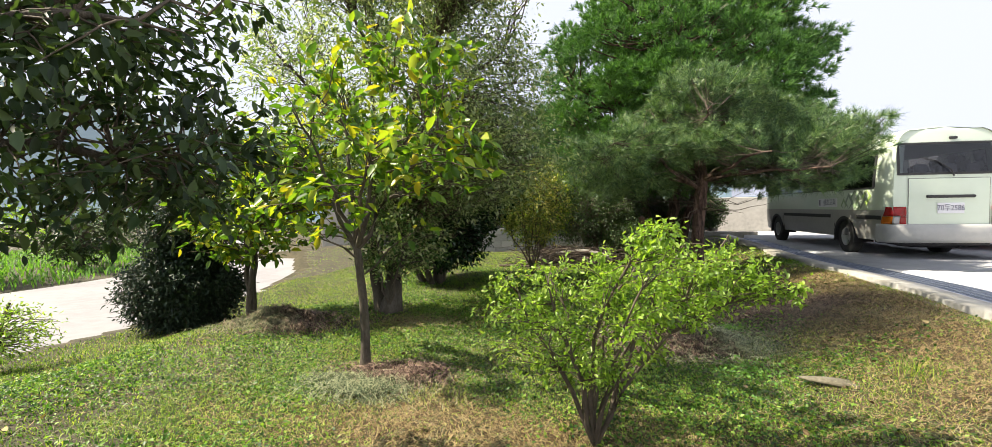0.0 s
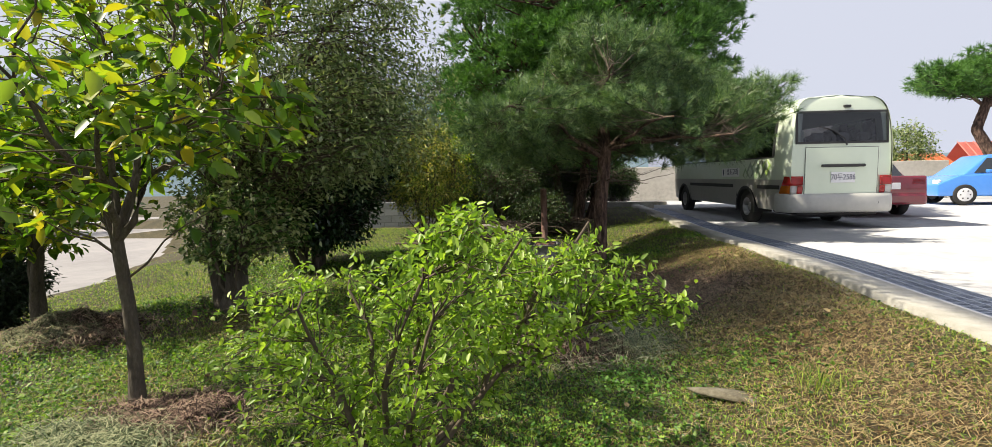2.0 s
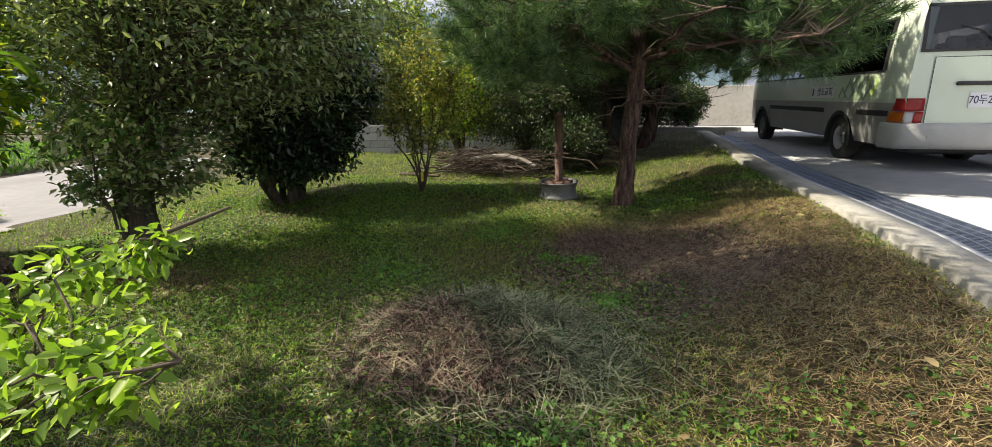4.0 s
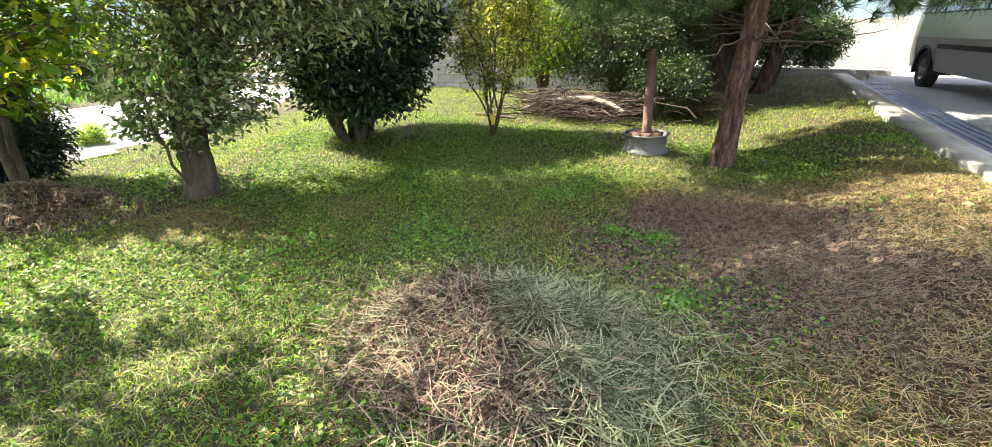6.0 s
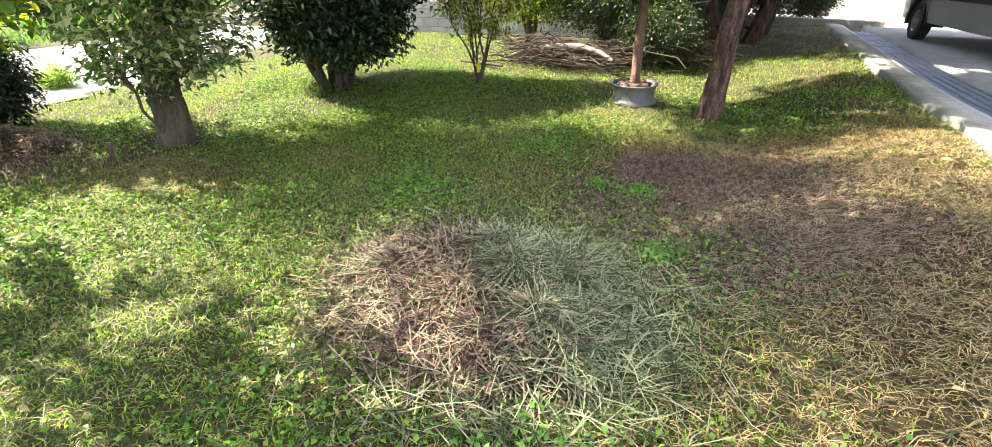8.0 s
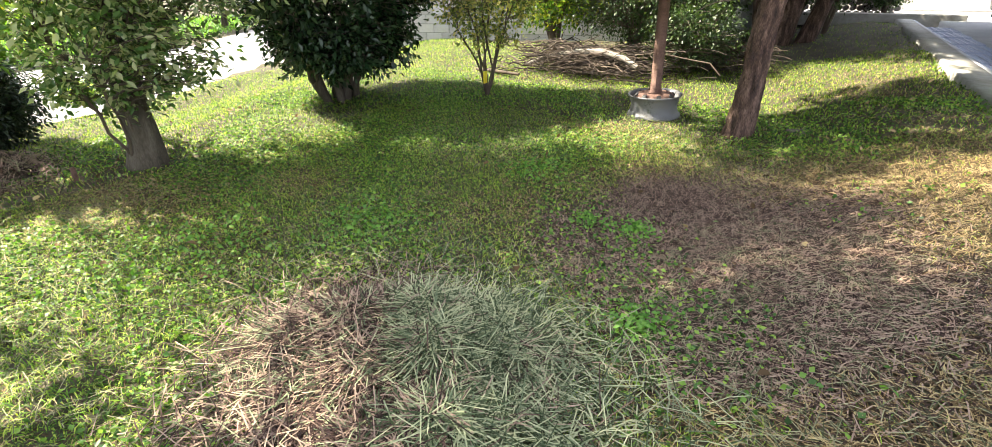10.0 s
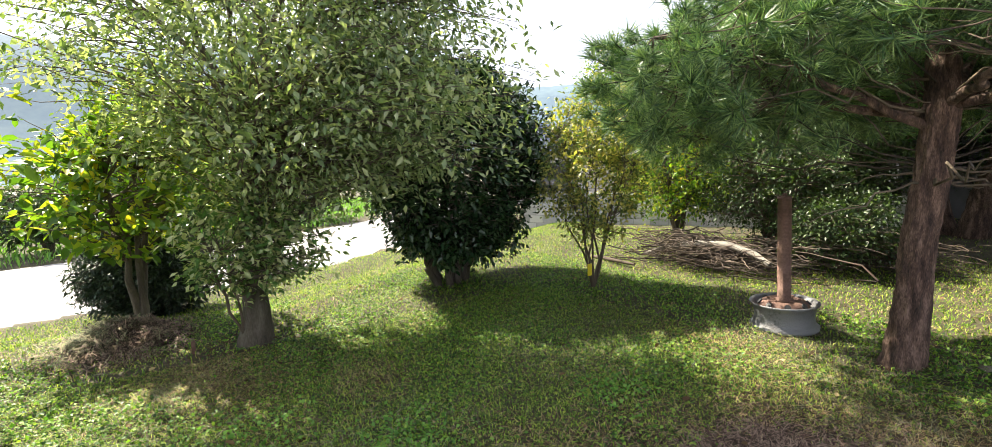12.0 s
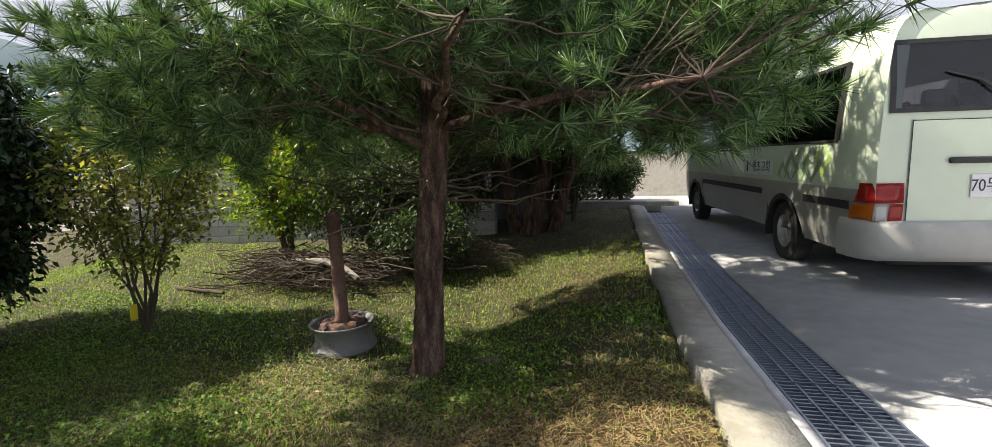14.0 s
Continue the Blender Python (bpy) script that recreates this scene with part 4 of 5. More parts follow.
# ---- heaps, stones, dead wood ----
def heap(name, at, rx, ry, h, mats, n, label, seed, length=0.22, width=0.004):
    r = np.random.default_rng(seed)
    ob = thing(name, Matrix.Translation((*at, gz(*at))), label, "heap")
    a, k = r.uniform(0, 2 * np.pi, 900), 0
    g = np.linspace(-1.15, 1.15, 28)
    GX, GY = np.meshgrid(g, g, indexing="ij")
    def hz(x, y):
        d = np.sqrt(x * x + y * y)
        lump = 0.6 + 0.35 * np.sin(4 * x + 2) * np.sin(3.7 * y + at[0]) + 0.25 * np.sin(9 * x + y) * np.sin(8 * y + 1)
        return h * smooth01(1.2 - d * (1 + 0.15 * np.sin(3 * np.arctan2(y, x) + 1))) * lump * 1.3
    V = np.stack([GX * rx, GY * ry, hz(GX, GY) - 0.02 + ground_z(GX * rx + at[0], GY * ry + at[1]) - gz(*at)], -1).reshape(-1, 3)
    I, J = np.meshgrid(np.arange(27), np.arange(27), indexing="ij")
    c = (I * 28 + J).ravel()
    mesh_part("core", np_mesh("core", V, np.stack([c, c + 28, c + 29, c + 1], 1)), SOIL, ob, smooth=True)
    for j, mat in enumerate(mats):
        x, y = r.normal(0, 0.52, n), r.normal(0, 0.52, n)
        side = x * 0.75 + y * 0.65 + r.normal(0, 0.55, n) + 0.45 * np.sin(x * 3 + 2 * np.sin(y * 2.5))
        ok = (side > -0.4) if (j == 0 and len(mats) > 1) else (side < 0.0 if len(mats) > 1 else side < 9)
        x, y = x[ok], y[ok]
        p = np.stack([x * rx, y * ry, hz(x, y) + r.uniform(0, 0.05, len(x)) + ground_z(x * rx + at[0], y * ry + at[1]) - gz(*at)], 1)
        tagged(mesh_part("hay" if mat is HAY else "litter", stalk_mesh(p, length, width, r, 0.3), mat, ob, "grey-green fresh hay" if mat is HAY else "brown rotting stalks"), kind="stuff")
    return ob


heap("hay_heap", (0.16, 5.25), 0.72, 0.62, 0.17, (HAY, ROTTEN), 15000, "heap of raked grey-green hay and brown stalks", 71, 0.27, 0.0042)
heap("leaf_heap", (-4.75, 4.75), 0.75, 0.55, 0.13, (ROTTEN, GREYSTRAW), 4500, "low heap of brown clippings under a young tree", 72, 0.2, 0.006)
heap("leaf_heap", (-2.2, 2.95), 0.5, 0.34, 0.05, (HAY,), 3000, "thin heap of pale cut grass beside a young tree", 73, 0.14, 0.004)
heap("leaf_heap", (-2.05, 3.3), 0.5, 0.35, 0.05, (ROTTEN,), 2500, "brown clippings raked round a young tree", 74, 0.14, 0.005)
heap("leaf_heap", (-6.1, 2.0), 0.25, 0.22, 0.1, (ROTTEN,), 900, "small heap of brown clippings on the lawn", 75, 0.14, 0.006)

# clumps of clover and one tall tuft
r = np.random.default_rng(80)
for x, y, w, n in [(0.78, 6.15, 0.16, 260), (0.4, 7.05, 0.14, 200), (0.1, 7.0, 0.12, 130), (-1.1, 6.1, 0.45, 500), (-1.7, 5.4, 0.5, 400), (0.75, 4.4, 0.35, 500), (-0.7, 7.6, 0.3, 260)]:
    p = r.normal(0, w * 0.5, (n, 3))
    p[:, 2] = ground_z(p[:, 0] + x, p[:, 1] + y) - gz(x, y) + r.uniform(0.02, 0.06, n)
    ob = thing("weed_clump", Matrix.Translation((x, y, gz(x, y))), "bright green clover clump in the lawn", "weed", "clover clumps")
    mesh_part("leaves", leaf_mesh(p, r.normal(0, 1, (n, 3)) * np.array([1, 1, 0.3]), 0.032, 0.7, r, -0.1), CLOVER, ob)
p = r.normal(0, 0.06, (90, 3))
p[:, 2] = 0
ob = thing("grass_tuft", Matrix.Translation((1.72, 3.78, gz(1.72, 3.78))), "tall uncut grass tuft by the bank ledge", "grass tuft")
mesh_part("blade_clump", blade_mesh(p, 0.17, 0.005, 0.9, r), GRASS, ob)


def stone(name, at, size, label, seed, turn=0):
    bm = bmesh.new()
    bmesh.ops.create_icosphere(bm, subdivisions=3, radius=0.5)
    for v in bm.verts:
        k = 1 + 0.25 * noise.noise(v.co * 3 + Vector((seed, 0, 0)))
        v.co = Vector((v.co.x * size[0], v.co.y * size[1], max(-0.3, min(0.32, v.co.z)) * size[2])) * k
    bmesh.ops.rotate(bm, verts=bm.verts, matrix=Matrix.Rotation(turn, 3, "Z"))
    ob = part(name, bm, STONE, None, "", True)
    ob.location = (at[0], at[1], gz(*at) - 0.004)
    return tagged(ob, label, "stone")


stone("flat_stone", (1.0, 9.62), (0.3, 0.16, 0.09), "flat grey stone by the pine's foot", 1, 0.3)
# This long slab stands in for a brown ledge cut in the bank.
stone("flat_stone", (1.4, 3.92), (0.62, 0.13, 0.07), "long brown ledge of the cut bank, built as a sunken slab", 2, -0.36)
stone("flat_stone", (-6.75, 1.75), (0.2, 0.16, 0.12), "dark field stone at the road's edge", 4)
for k, (x, y, s) in enumerate([(1.15, 7.9, 0.05), (1.75, 7.7, 0.045), (0.9, 8.7, 0.06)]):
    stone("pebble", (x, y), (s * 1.4, s, s * 0.8), "small pale stone lying in dry grass", 6 + k)

tagged(part("wooden_stub", box((0.035, 0.035, 0.13), (-3.78, 5.28, gz(-3.78, 5.28) + 0.06), 0.004), RUST), "short dark stake standing in the lawn", "stake")


def wheel_stand(at):
    """A lorry wheel rim lying flat with a rusty pipe standing in its hub."""
    ob = thing("pipe_stand", Matrix.Translation((*at, gz(*at))) @ pose(0, 0, 0, 1.5, -1.5, 20), "rusty pipe standing in an old steel wheel rim", "pipe stand")
    rim = [(0.26, 0.0), (0.285, 0.005), (0.288, 0.03), (0.265, 0.045), (0.255, 0.075), (0.25, 0.1), (0.247, 0.13), (0.25, 0.155), (0.258, 0.18), (0.262, 0.215), (0.285, 0.23), (0.29, 0.245), (0.283, 0.252), (0.262, 0.238), (0.245, 0.205), (0.215, 0.18), (0.205, 0.12)]
    mesh_part("rim", lathe(rim, 48), RIMGREY, ob, "grey painted wheel rim", True)
    disc = [(0.215, 0.185), (0.205, 0.225), (0.185, 0.25), (0.15, 0.262), (0.12, 0.262), (0.11, 0.255), (0.075, 0.25)]
    mesh_part("wheel_disc", lathe(disc, 48), RUST, ob, "rusted wheel disc", True)
    for k in range(8):
        a = k * math.pi / 4 + 0.2
        bm = bmesh.new()
        bmesh.ops.create_cone(bm, cap_ends=True, segments=14, radius1=0.026, radius2=0.026, depth=0.02)
        bmesh.ops.transform(bm, matrix=Matrix.Rotation(a, 4, "Z") @ Matrix.Translation((0.197, 0, 0.238)) @ Matrix.Rotation(0.85, 4, "Y"), verts=bm.verts)
        part("hand_hole", bm, BLACK, ob, "dark oval hole")
    for k in range(6):
        bm = bmesh.new()
        bmesh.ops.create_cone(bm, cap_ends=True, segments=6, radius1=0.014, radius2=0.012, depth=0.02)
        bmesh.ops.translate(bm, vec=(0.125 * math.cos(k * 1.047), 0.125 * math.sin(k * 1.047), 0.268), verts=bm.verts)
        part("wheel_nut", bm, RUST, ob)
    pipe = [(0.0, 0.24), (0.078, 0.24), (0.078, 0.27), (0.058, 0.275), (0.057, 0.8), (0.057, 1.2), (0.059, 1.2), (0.059, 1.222), (0.05, 1.226), (0.022, 1.228), (0.022, 1.25), (0.0, 1.252)]
    mesh_part("pipe", lathe(pipe, 28), RUST, ob, "red-brown rusty pipe with a cap", True)
    mesh_part("bolt_hole", lathe([(0.0, -0.05), (0.008, -0.05), (0.008, -0.062), (0.0, -0.062)], 12, "x"), BLACK, ob).location = (0, 0, 1.16)
    return ob


wheel_stand((-0.47, 9.72))

# brushwood pile with a bleached log
r = np.random.default_rng(90)
ob = thing("brush_pile", Matrix.Translation((-2.3, 11.6, gz(-2.3, 11.6))), "pile of cut dark branches and twigs on the grass", "brush pile")
lines = []
for k in range(620):
    a = r.normal(0, 0.7) + (math.pi if r.random() < 0.5 else 0)
    c = r.normal(0, 1, 3) * np.array([0.62, 0.3, 0.0]) + np.array([0, 0, r.uniform(0.02, 0.42)])
    d = np.array([math.cos(a), math.sin(a), r.normal(0, 0.15)]) * r.uniform(0.15, 0.5)
    rad = r.uniform(0.003, 0.012)
    lines.append((curve_points(c - d, c + d, (0, 0, r.uniform(-0.05, 0.1)), 6, r, 0.03), np.linspace(rad, rad * 0.4, 6)))
tagged(mesh_part("brushwood", tubes(lines, 5), BRUSH, ob), kind="stuff")
log = tubes([(np.array([(-3.2, 11.3, 0.12), (-2.9, 11.4, 0.24), (-2.4, 11.4, 0.36), (-1.9, 11.35, 0.4), (-1.5, 11.25, 0.34), (-1.25, 11.15, 0.24)]) + np.array([0, 0, 0.15]), np.array([0.035, 0.04, 0.045, 0.045, 0.04, 0.035]))], 10)
tagged(mesh_part("log", log, DEADWOOD, None, "", True), "bleached bent log lying across a brush pile", "log")
log = tubes([(np.array([(-3.9, 10.9, 0.19), (-3.5, 10.85, 0.2), (-3.0, 10.8, 0.2)]), np.array([0.03, 0.03, 0.022]))], 8)
tagged(mesh_part("log", log, BRUSH, None, "", True), "short brown branch lying on the lawn", "log")
r2 = np.random.default_rng(91)
for x, y, w, h in [(-0.45, 12.75, 0.75, 0.4)]:
    ob = thing("brush_pile", Matrix.Translation((x, y, gz(x, y))), "low pile of brown twigs behind the pine", "brush pile")
    lines = []
    for k in range(420):
        a = r2.uniform(0, 2 * math.pi)
        c = r2.normal(0, 0.38, 3) * np.array([w, 0.7 * w, 0]) + np.array([0, 0, r2.uniform(0.01, h)])
        d = np.array([math.cos(a), math.sin(a), r2.normal(0, 0.2)]) * r2.uniform(0.1, 0.3)
        rad = r2.uniform(0.002, 0.006)
        lines.append((curve_points(c - d, c + d, (0, 0, 0.05), 5, r2, 0.04), np.linspace(rad, rad * 0.4, 5)))
    tagged(mesh_part("brushwood", tubes(lines, 4), BRUSH, ob), kind="stuff")


# ---- the bus ----
def section(z):
    """Half-width of the bus body at height z."""
    return float(np.interp(z, [0.36, 0.6, 0.95, 1.3, 1.7, 2.04, 2.24, 2.38, 2.48, 2.55, 2.58], [0.94, 0.985, 1.0, 1.005, 0.985, 0.945, 0.91, 0.85, 0.72, 0.45, 0.0]))


def build_bus(m):
    bus = thing("bus", m, "pale green and silver minibus parked on the driveway", "bus")
    front, rear = 5.2, -1.68
    zs = [0.36, 0.45, 0.6, 0.78, 0.97, 1.15, 1.42, 1.5, 1.66, 1.86, 2.04, 2.14, 2.22, 2.32, 2.4, 2.46, 2.5, 2.54, 2.565, 2.58]
    ysta = [rear, -1.64, -1.57, -1.4, -1.15, -0.6, -0.48, 0.0, 0.48, 0.7, 0.95, 1.9, 2.0, 2.9, 3.0, 3.56, 4.08, 4.6, 4.75, 5.0, front]

    def pt(side, y, z):
        k = 1.0
        if y < -1.4:
            k = 1 - 0.08 * ((-1.4 - y) / 0.28) ** 2
        if y > 4.6:
            k = 1 - 0.08 * ((y - 4.6) / 0.6) ** 2
        lean = 0.0
        if y > 4.55 and z > 1.3:
            lean = -0.55 * (z - 1.3) / 1.4 * (y - 4.55) / 0.65
        if y < -1.55 and z > 1.6:
            lean = 0.14 * ((z - 1.6) / 1.1) ** 2
        top = 0.05 * smooth01((-1.2 - y) / 0.64) if z > 2.5 else 0
        return (side * section(z) * k, y + lean, z - top)

    upper, lower = bmesh.new(), bmesh.new()
    windows = [(-1.15, 0.95), (0.95, 1.95), (1.95, 2.95), (2.95, 4.08), (4.08, 4.75)]
    for side in (-1, 1):
        for a, b in zip(ysta, ysta[1:]):
            for c, d in zip(zs, zs[1:]):
                ym, zm = (a + b) / 2, (c + d) / 2
                if 1.42 < zm < 2.14 and -1.15 < ym < 4.75:
                    continue
                if (abs(ym) < 0.48 or abs(ym - 4.08) < 0.5) and zm < 0.78:
                    continue
                bm = lower if zm < 0.97 else upper
                q = [bm.verts.new(pt(side, y, z)) for y, z in ((a, c), (b, c), (b, d), (a, d))]
                bm.faces.new(q if side > 0 else q[::-1])
    # front and back faces
    xs = [-1, -0.83, -0.5, 0, 0.5, 0.83, 1]
    for y, flip in ((rear, 1), (front, -1)):
        for c, d in zip(zs, zs[1:]):
            for u, w in zip(xs, xs[1:]):
                zm, xm = (c + d) / 2, (u + w) / 2
                if y == rear and 1.66 < zm < 2.22 and abs(xm) < 0.83:
                    continue
                if y == front and 1.42 < zm < 2.22 and abs(xm) < 0.83:
                    continue
                bm = upper if (y == rear and zm > 0.6) or zm > 0.97 else lower
                q = []
                for s, z in ((u, c), (w, c), (w, d), (u, d)):
                    p = pt(1, y, z)
                    bow = (0.1 if y == rear else -0.14) * s * s
                    q.append(bm.verts.new((p[0] * s, p[1] + bow * 0.4, p[2])))
                bm.faces.new(q if flip > 0 else q[::-1])
    for bm in (upper, lower):
        bmesh.ops.remove_doubles(bm, verts=bm.verts, dist=0.012)
    part("body", upper, CREAM, bus, "pale green body shell", True)
    part("side_skirt", lower, SILVER, bus, "silver lower body panels", True)
    mesh_part("floor_panel", np_mesh("f", [(-0.93, rear + 0.05, 0.4), (0.93, rear + 0.05, 0.4), (0.93, 5.0, 0.4), (-0.93, 5.0, 0.4)], [(0, 1, 2, 3)]), BLACK, bus)

    def side_sheet(side, y0, y1, z0, z1, off, ny=6, nz=5):
        v = [((p := pt(side, y, z))[0] + side * off, p[1], p[2]) for y in np.linspace(y0, y1, ny) for z in np.linspace(z0, z1, nz)]
        f = [(i * nz + j, (i + 1) * nz + j, (i + 1) * nz + j + 1, i * nz + j + 1) for i in range(ny - 1) for j in range(nz - 1)]
        return np_mesh("sheet", v, f if side > 0 else [q[::-1] for q in f])

    for side in (-1, 1):
        for a, b in windows:
            mesh_part("side_window", side_sheet(side, a, b - 0.012, 1.42, 2.14, 0.004), BUSGLASS_DARK if b < 1.2 else BUSGLASS, bus, "dark tinted window pane", True)
        for a, b in ((0.95, 0.98), (1.93, 1.97), (2.93, 2.97), (4.05, 4.1), (-1.19, -1.15)):
            mesh_part("window_pillar", side_sheet(side, a - 0.03, b + 0.03, 1.42, 2.14, 0.008), BLACK, bus)
        mesh_part("window_seal", side_sheet(side, -1.2, 4.78, 1.4, 1.43, 0.012), BLACK, bus)
        mesh_part("window_seal", side_sheet(side, -1.2, 4.78, 2.12, 2.155, 0.012), BLACK, bus)
        for a, b in ((-1.45, -0.55), (0.6, 3.5)):
            mesh_part("rub_strip", side_sheet(side, a, b, 0.78, 0.86, 0.018), BLACK, bus, "black rubbing strip")
        # diamond film pattern ahead of the rear corner
        for k, (y, z, s, mat) in enumerate([(-0.92, 1.26, 0.22, DECO_L), (-0.7, 1.2, 0.27, DECO_D), (-0.46, 1.22, 0.26, DECO_G), (-0.22, 1.12, 0.23, DECO_D), (0.0, 1.06, 0.17, DECO_G), (-0.56, 1.04, 0.15, DECO_G)]):
            for ring in ((1.0, 0.56),):
                v = []
                for f in ring:
                    for a, b in ((-1, 0), (0, 1), (1, 0), (0, -1)):
                        yy, zz = y + a * s * f * 0.8, z + b * s * f
                        zz = min(1.39, max(0.98, zz))
                        v.append((side * (section(zz) + 0.006 + 0.0006 * k), yy, zz))
                mesh_part("film_diamond", np_mesh("d", v, [(i, (i + 1) % 4, 4 + (i + 1) % 4, 4 + i) for i in range(4)]), mat, bus, "olive green film pattern")
        mesh_part("name_strip", side_sheet(side, 0.3, 1.25, 1.03, 1.23, 0.005), PLATE, bus, "white lettered strip")
        for yc in (0.0, 4.08):
            arch = bmesh.new()
            pts = [(0.46 * math.cos(t), 0.37 + 0.46 * math.sin(t)) for t in np.linspace(-0.25, math.pi + 0.25, 18)]
            inner = [(0.4 * math.cos(t), 0.37 + 0.4 * math.sin(t)) for t in np.linspace(-0.25, math.pi + 0.25, 18)]
            for i in range(17):
                ring = [(pts[i], 1.006), (pts[i + 1], 1.006), (inner[i + 1], 1.006), (inner[i], 1.006)]
                arch.faces.new([arch.verts.new((side * w, yc + p[0], p[1])) for p, w in ring])
                arch.faces.new([arch.verts.new((side * w, yc + p[0], p[1])) for p, w in ((inner[i], 1.006), (inner[i + 1], 1.006), (inner[i + 1], 0.6), (inner[i], 0.6))])
            part("wheel_arch", arch, BLACK, bus, "black wheel arch")
            # fill the corner between the arch and the skirt
            ring = [(0.46 * math.cos(t), 0.37 + 0.46 * math.sin(t)) for t in np.linspace(0, math.pi, 19)]
            for half in (range(0, 9), range(9, 18)):
                fill = bmesh.new()
                for i in half:
                    (a0, b0), (a1, b1) = ring[i], ring[i + 1]
                    if b0 >= 0.79 and b1 >= 0.79:
                        continue
                    fill.faces.new([fill.verts.new((side * (section(min(z, .78)) + 0.002), yc + y, z)) for y, z in ((a0, b0), (a1, b1), (a1 if abs(a1) < 0.45 else 0.5 * np.sign(a1), 0.79), (a0 if abs(a0) < 0.45 else 0.5 * np.sign(a0), 0.79))])
                part("arch_filler", fill, SILVER, bus)
            wheel = new("wheel")
            wheel.parent = bus
            wheel.location = (side * 0.86, yc, 0.37)
            tyre = lathe([(0.2, -0.1), (0.26, -0.11), (0.33, -0.105), (0.36, -0.09), (0.37, -0.06), (0.37, 0.06), (0.36, 0.09), (0.33, 0.105), (0.26, 0.11), (0.21, 0.1)], 40, "x")
            mesh_part("tyre", tyre, RUBBER, wheel, "", True)
            o = side
            prof = [(0.215, 0.1), (0.2, 0.09), (0.185, 0.02), (0.17, -0.02), (0.12, -0.03), (0.1, 0.02), (0.06, 0.03), (0.0, 0.035)]
            mesh_part("rim", lathe([(a, b * o) for a, b in prof], 36, "x"), WHEELPAINT, wheel, "silver steel rim", True)
            for k in range(8):
                a = k * math.pi / 4
                mesh_part("hole", lathe([(0.0, -0.012 * o), (0.022, -0.012 * o)], 10, "x"), BLACK, wheel).location = (0, 0.145 * math.cos(a), 0.145 * math.sin(a))

    corner = np.array([(0.7, 0.012), (0.82, 0.02), (0.9, 0.012), (0.945, 0.05), (0.968, 0.11), (0.985, 0.17), (1.005, 0.25)])

    def lens(side, u0, u1, z0, z1):
        """A lens shell wrapped round the rear corner, its outer edge raked forward towards the bottom."""
        bm = bmesh.new()
        grid = []
        for u in np.linspace(u0, u1, 9):
            col = []
            for z in np.linspace(z0, z1, 5):
                w = u * (1 - 0.22 * smooth01((z - 0.7) / 0.33)) * 6
                x, y = np.interp(w, np.arange(7), corner[:, 0]), np.interp(w, np.arange(7), corner[:, 1])
                edge = 0.012 * (1 - ((z - 0.865) / 0.17) ** 2)
                col.append(bm.verts.new((side * (x + edge * (u > 0.4)), rear + y - edge - 0.012, z)))
            grid.append(col)
        for a, b in zip(grid, grid[1:]):
            for i in range(4):
                q = (a[i], b[i], b[i + 1], a[i + 1])
                bm.faces.new(q if side > 0 else q[::-1])
        bmesh.ops.solidify(bm, geom=bm.faces[:], thickness=0.03)
        return bm

    # rear: glass, seal, hatch, plate, lamps, bumper
    def back_y(x, z):
        p = pt(1, rear, z)
        s = x / max(0.3, p[0])
        return p[1] + 0.04 * s * s

    def rear_sheet(x0, x1, z0, z1, off, corner=0.0, nx=9, nz=7):
        v, f = [], []
        for i, x in enumerate(np.linspace(x0, x1, nx)):
            for j, z in enumerate(np.linspace(z0, z1, nz)):
                v.append((x, back_y(x, z) - off, z))
        for i in range(nx - 1):
            for j in range(nz - 1):
                f.append((i * nz + j, (i + 1) * nz + j, (i + 1) * nz + j + 1, i * nz + j + 1))
        return np_mesh("rear", v, f)

    mesh_part("rear_window", rear_sheet(-0.82, 0.82, 1.65, 2.23, 0.006), BUSGLASS, bus, "tinted rear window", True)
    for x0, x1, z0, z1 in ((-0.85, 0.85, 1.63, 1.67), (-0.85, 0.85, 2.205, 2.245), (-0.85, -0.805, 1.67, 2.205), (0.805, 0.85, 1.67, 2.205)):
        mesh_part("rear_window_seal", rear_sheet(x0, x1, z0, z1, 0.014, nx=7), BLACK, bus, "black rubber seal")
    mesh_part("tailgate", rear_sheet(-0.66, 0.66, 0.69, 1.56, 0.012), CREAM, bus, "pale green tailgate", True)
    for x0, x1, z0, z1 in ((-0.67, 0.67, 1.56, 1.568), (-0.668, -0.66, 0.69, 1.56), (0.66, 0.668, 0.69, 1.56), (-0.67, 0.67, 0.682, 0.69)):
        mesh_part("tailgate_gap", rear_sheet(x0, x1, z0, z1, 0.013, nx=5), BLACK, bus)
    part("tailgate_handle", box((0.8, 0.05, 0.055), (0.02, rear - 0.02, 1.22), 0.018), BLACK, bus, "black tailgate handle")
    plate = part("number_plate", box((0.44, 0.012, 0.2), (0.02, rear - 0.02, 1.0), 0.004), PLATE, bus, "white number plate")
    for side in (-1, 1):
        lamp = new("tail_lamp")
        lamp.parent = bus
        for name, mat, u0, u1, z0, z1 in (("red_lens", REDLENS, 0.0, 1.0, 0.855, 1.03), ("amber_lens", AMBERLENS, 0.42, 1.0, 0.7, 0.85), ("reversing_lens", CLEARLENS, 0.16, 0.41, 0.7, 0.85), ("red_lens", REDLENS, 0.0, 0.15, 0.7, 0.85)):
            part(name, lens(side, u0, u1, z0, z1), mat, lamp, "", True)
    bm = bmesh.new()
    prof = [(0.0, 0.3), (0.05, 0.31), (0.08, 0.36), (0.09, 0.46), (0.085, 0.58), (0.06, 0.64), (0.0, 0.66)]
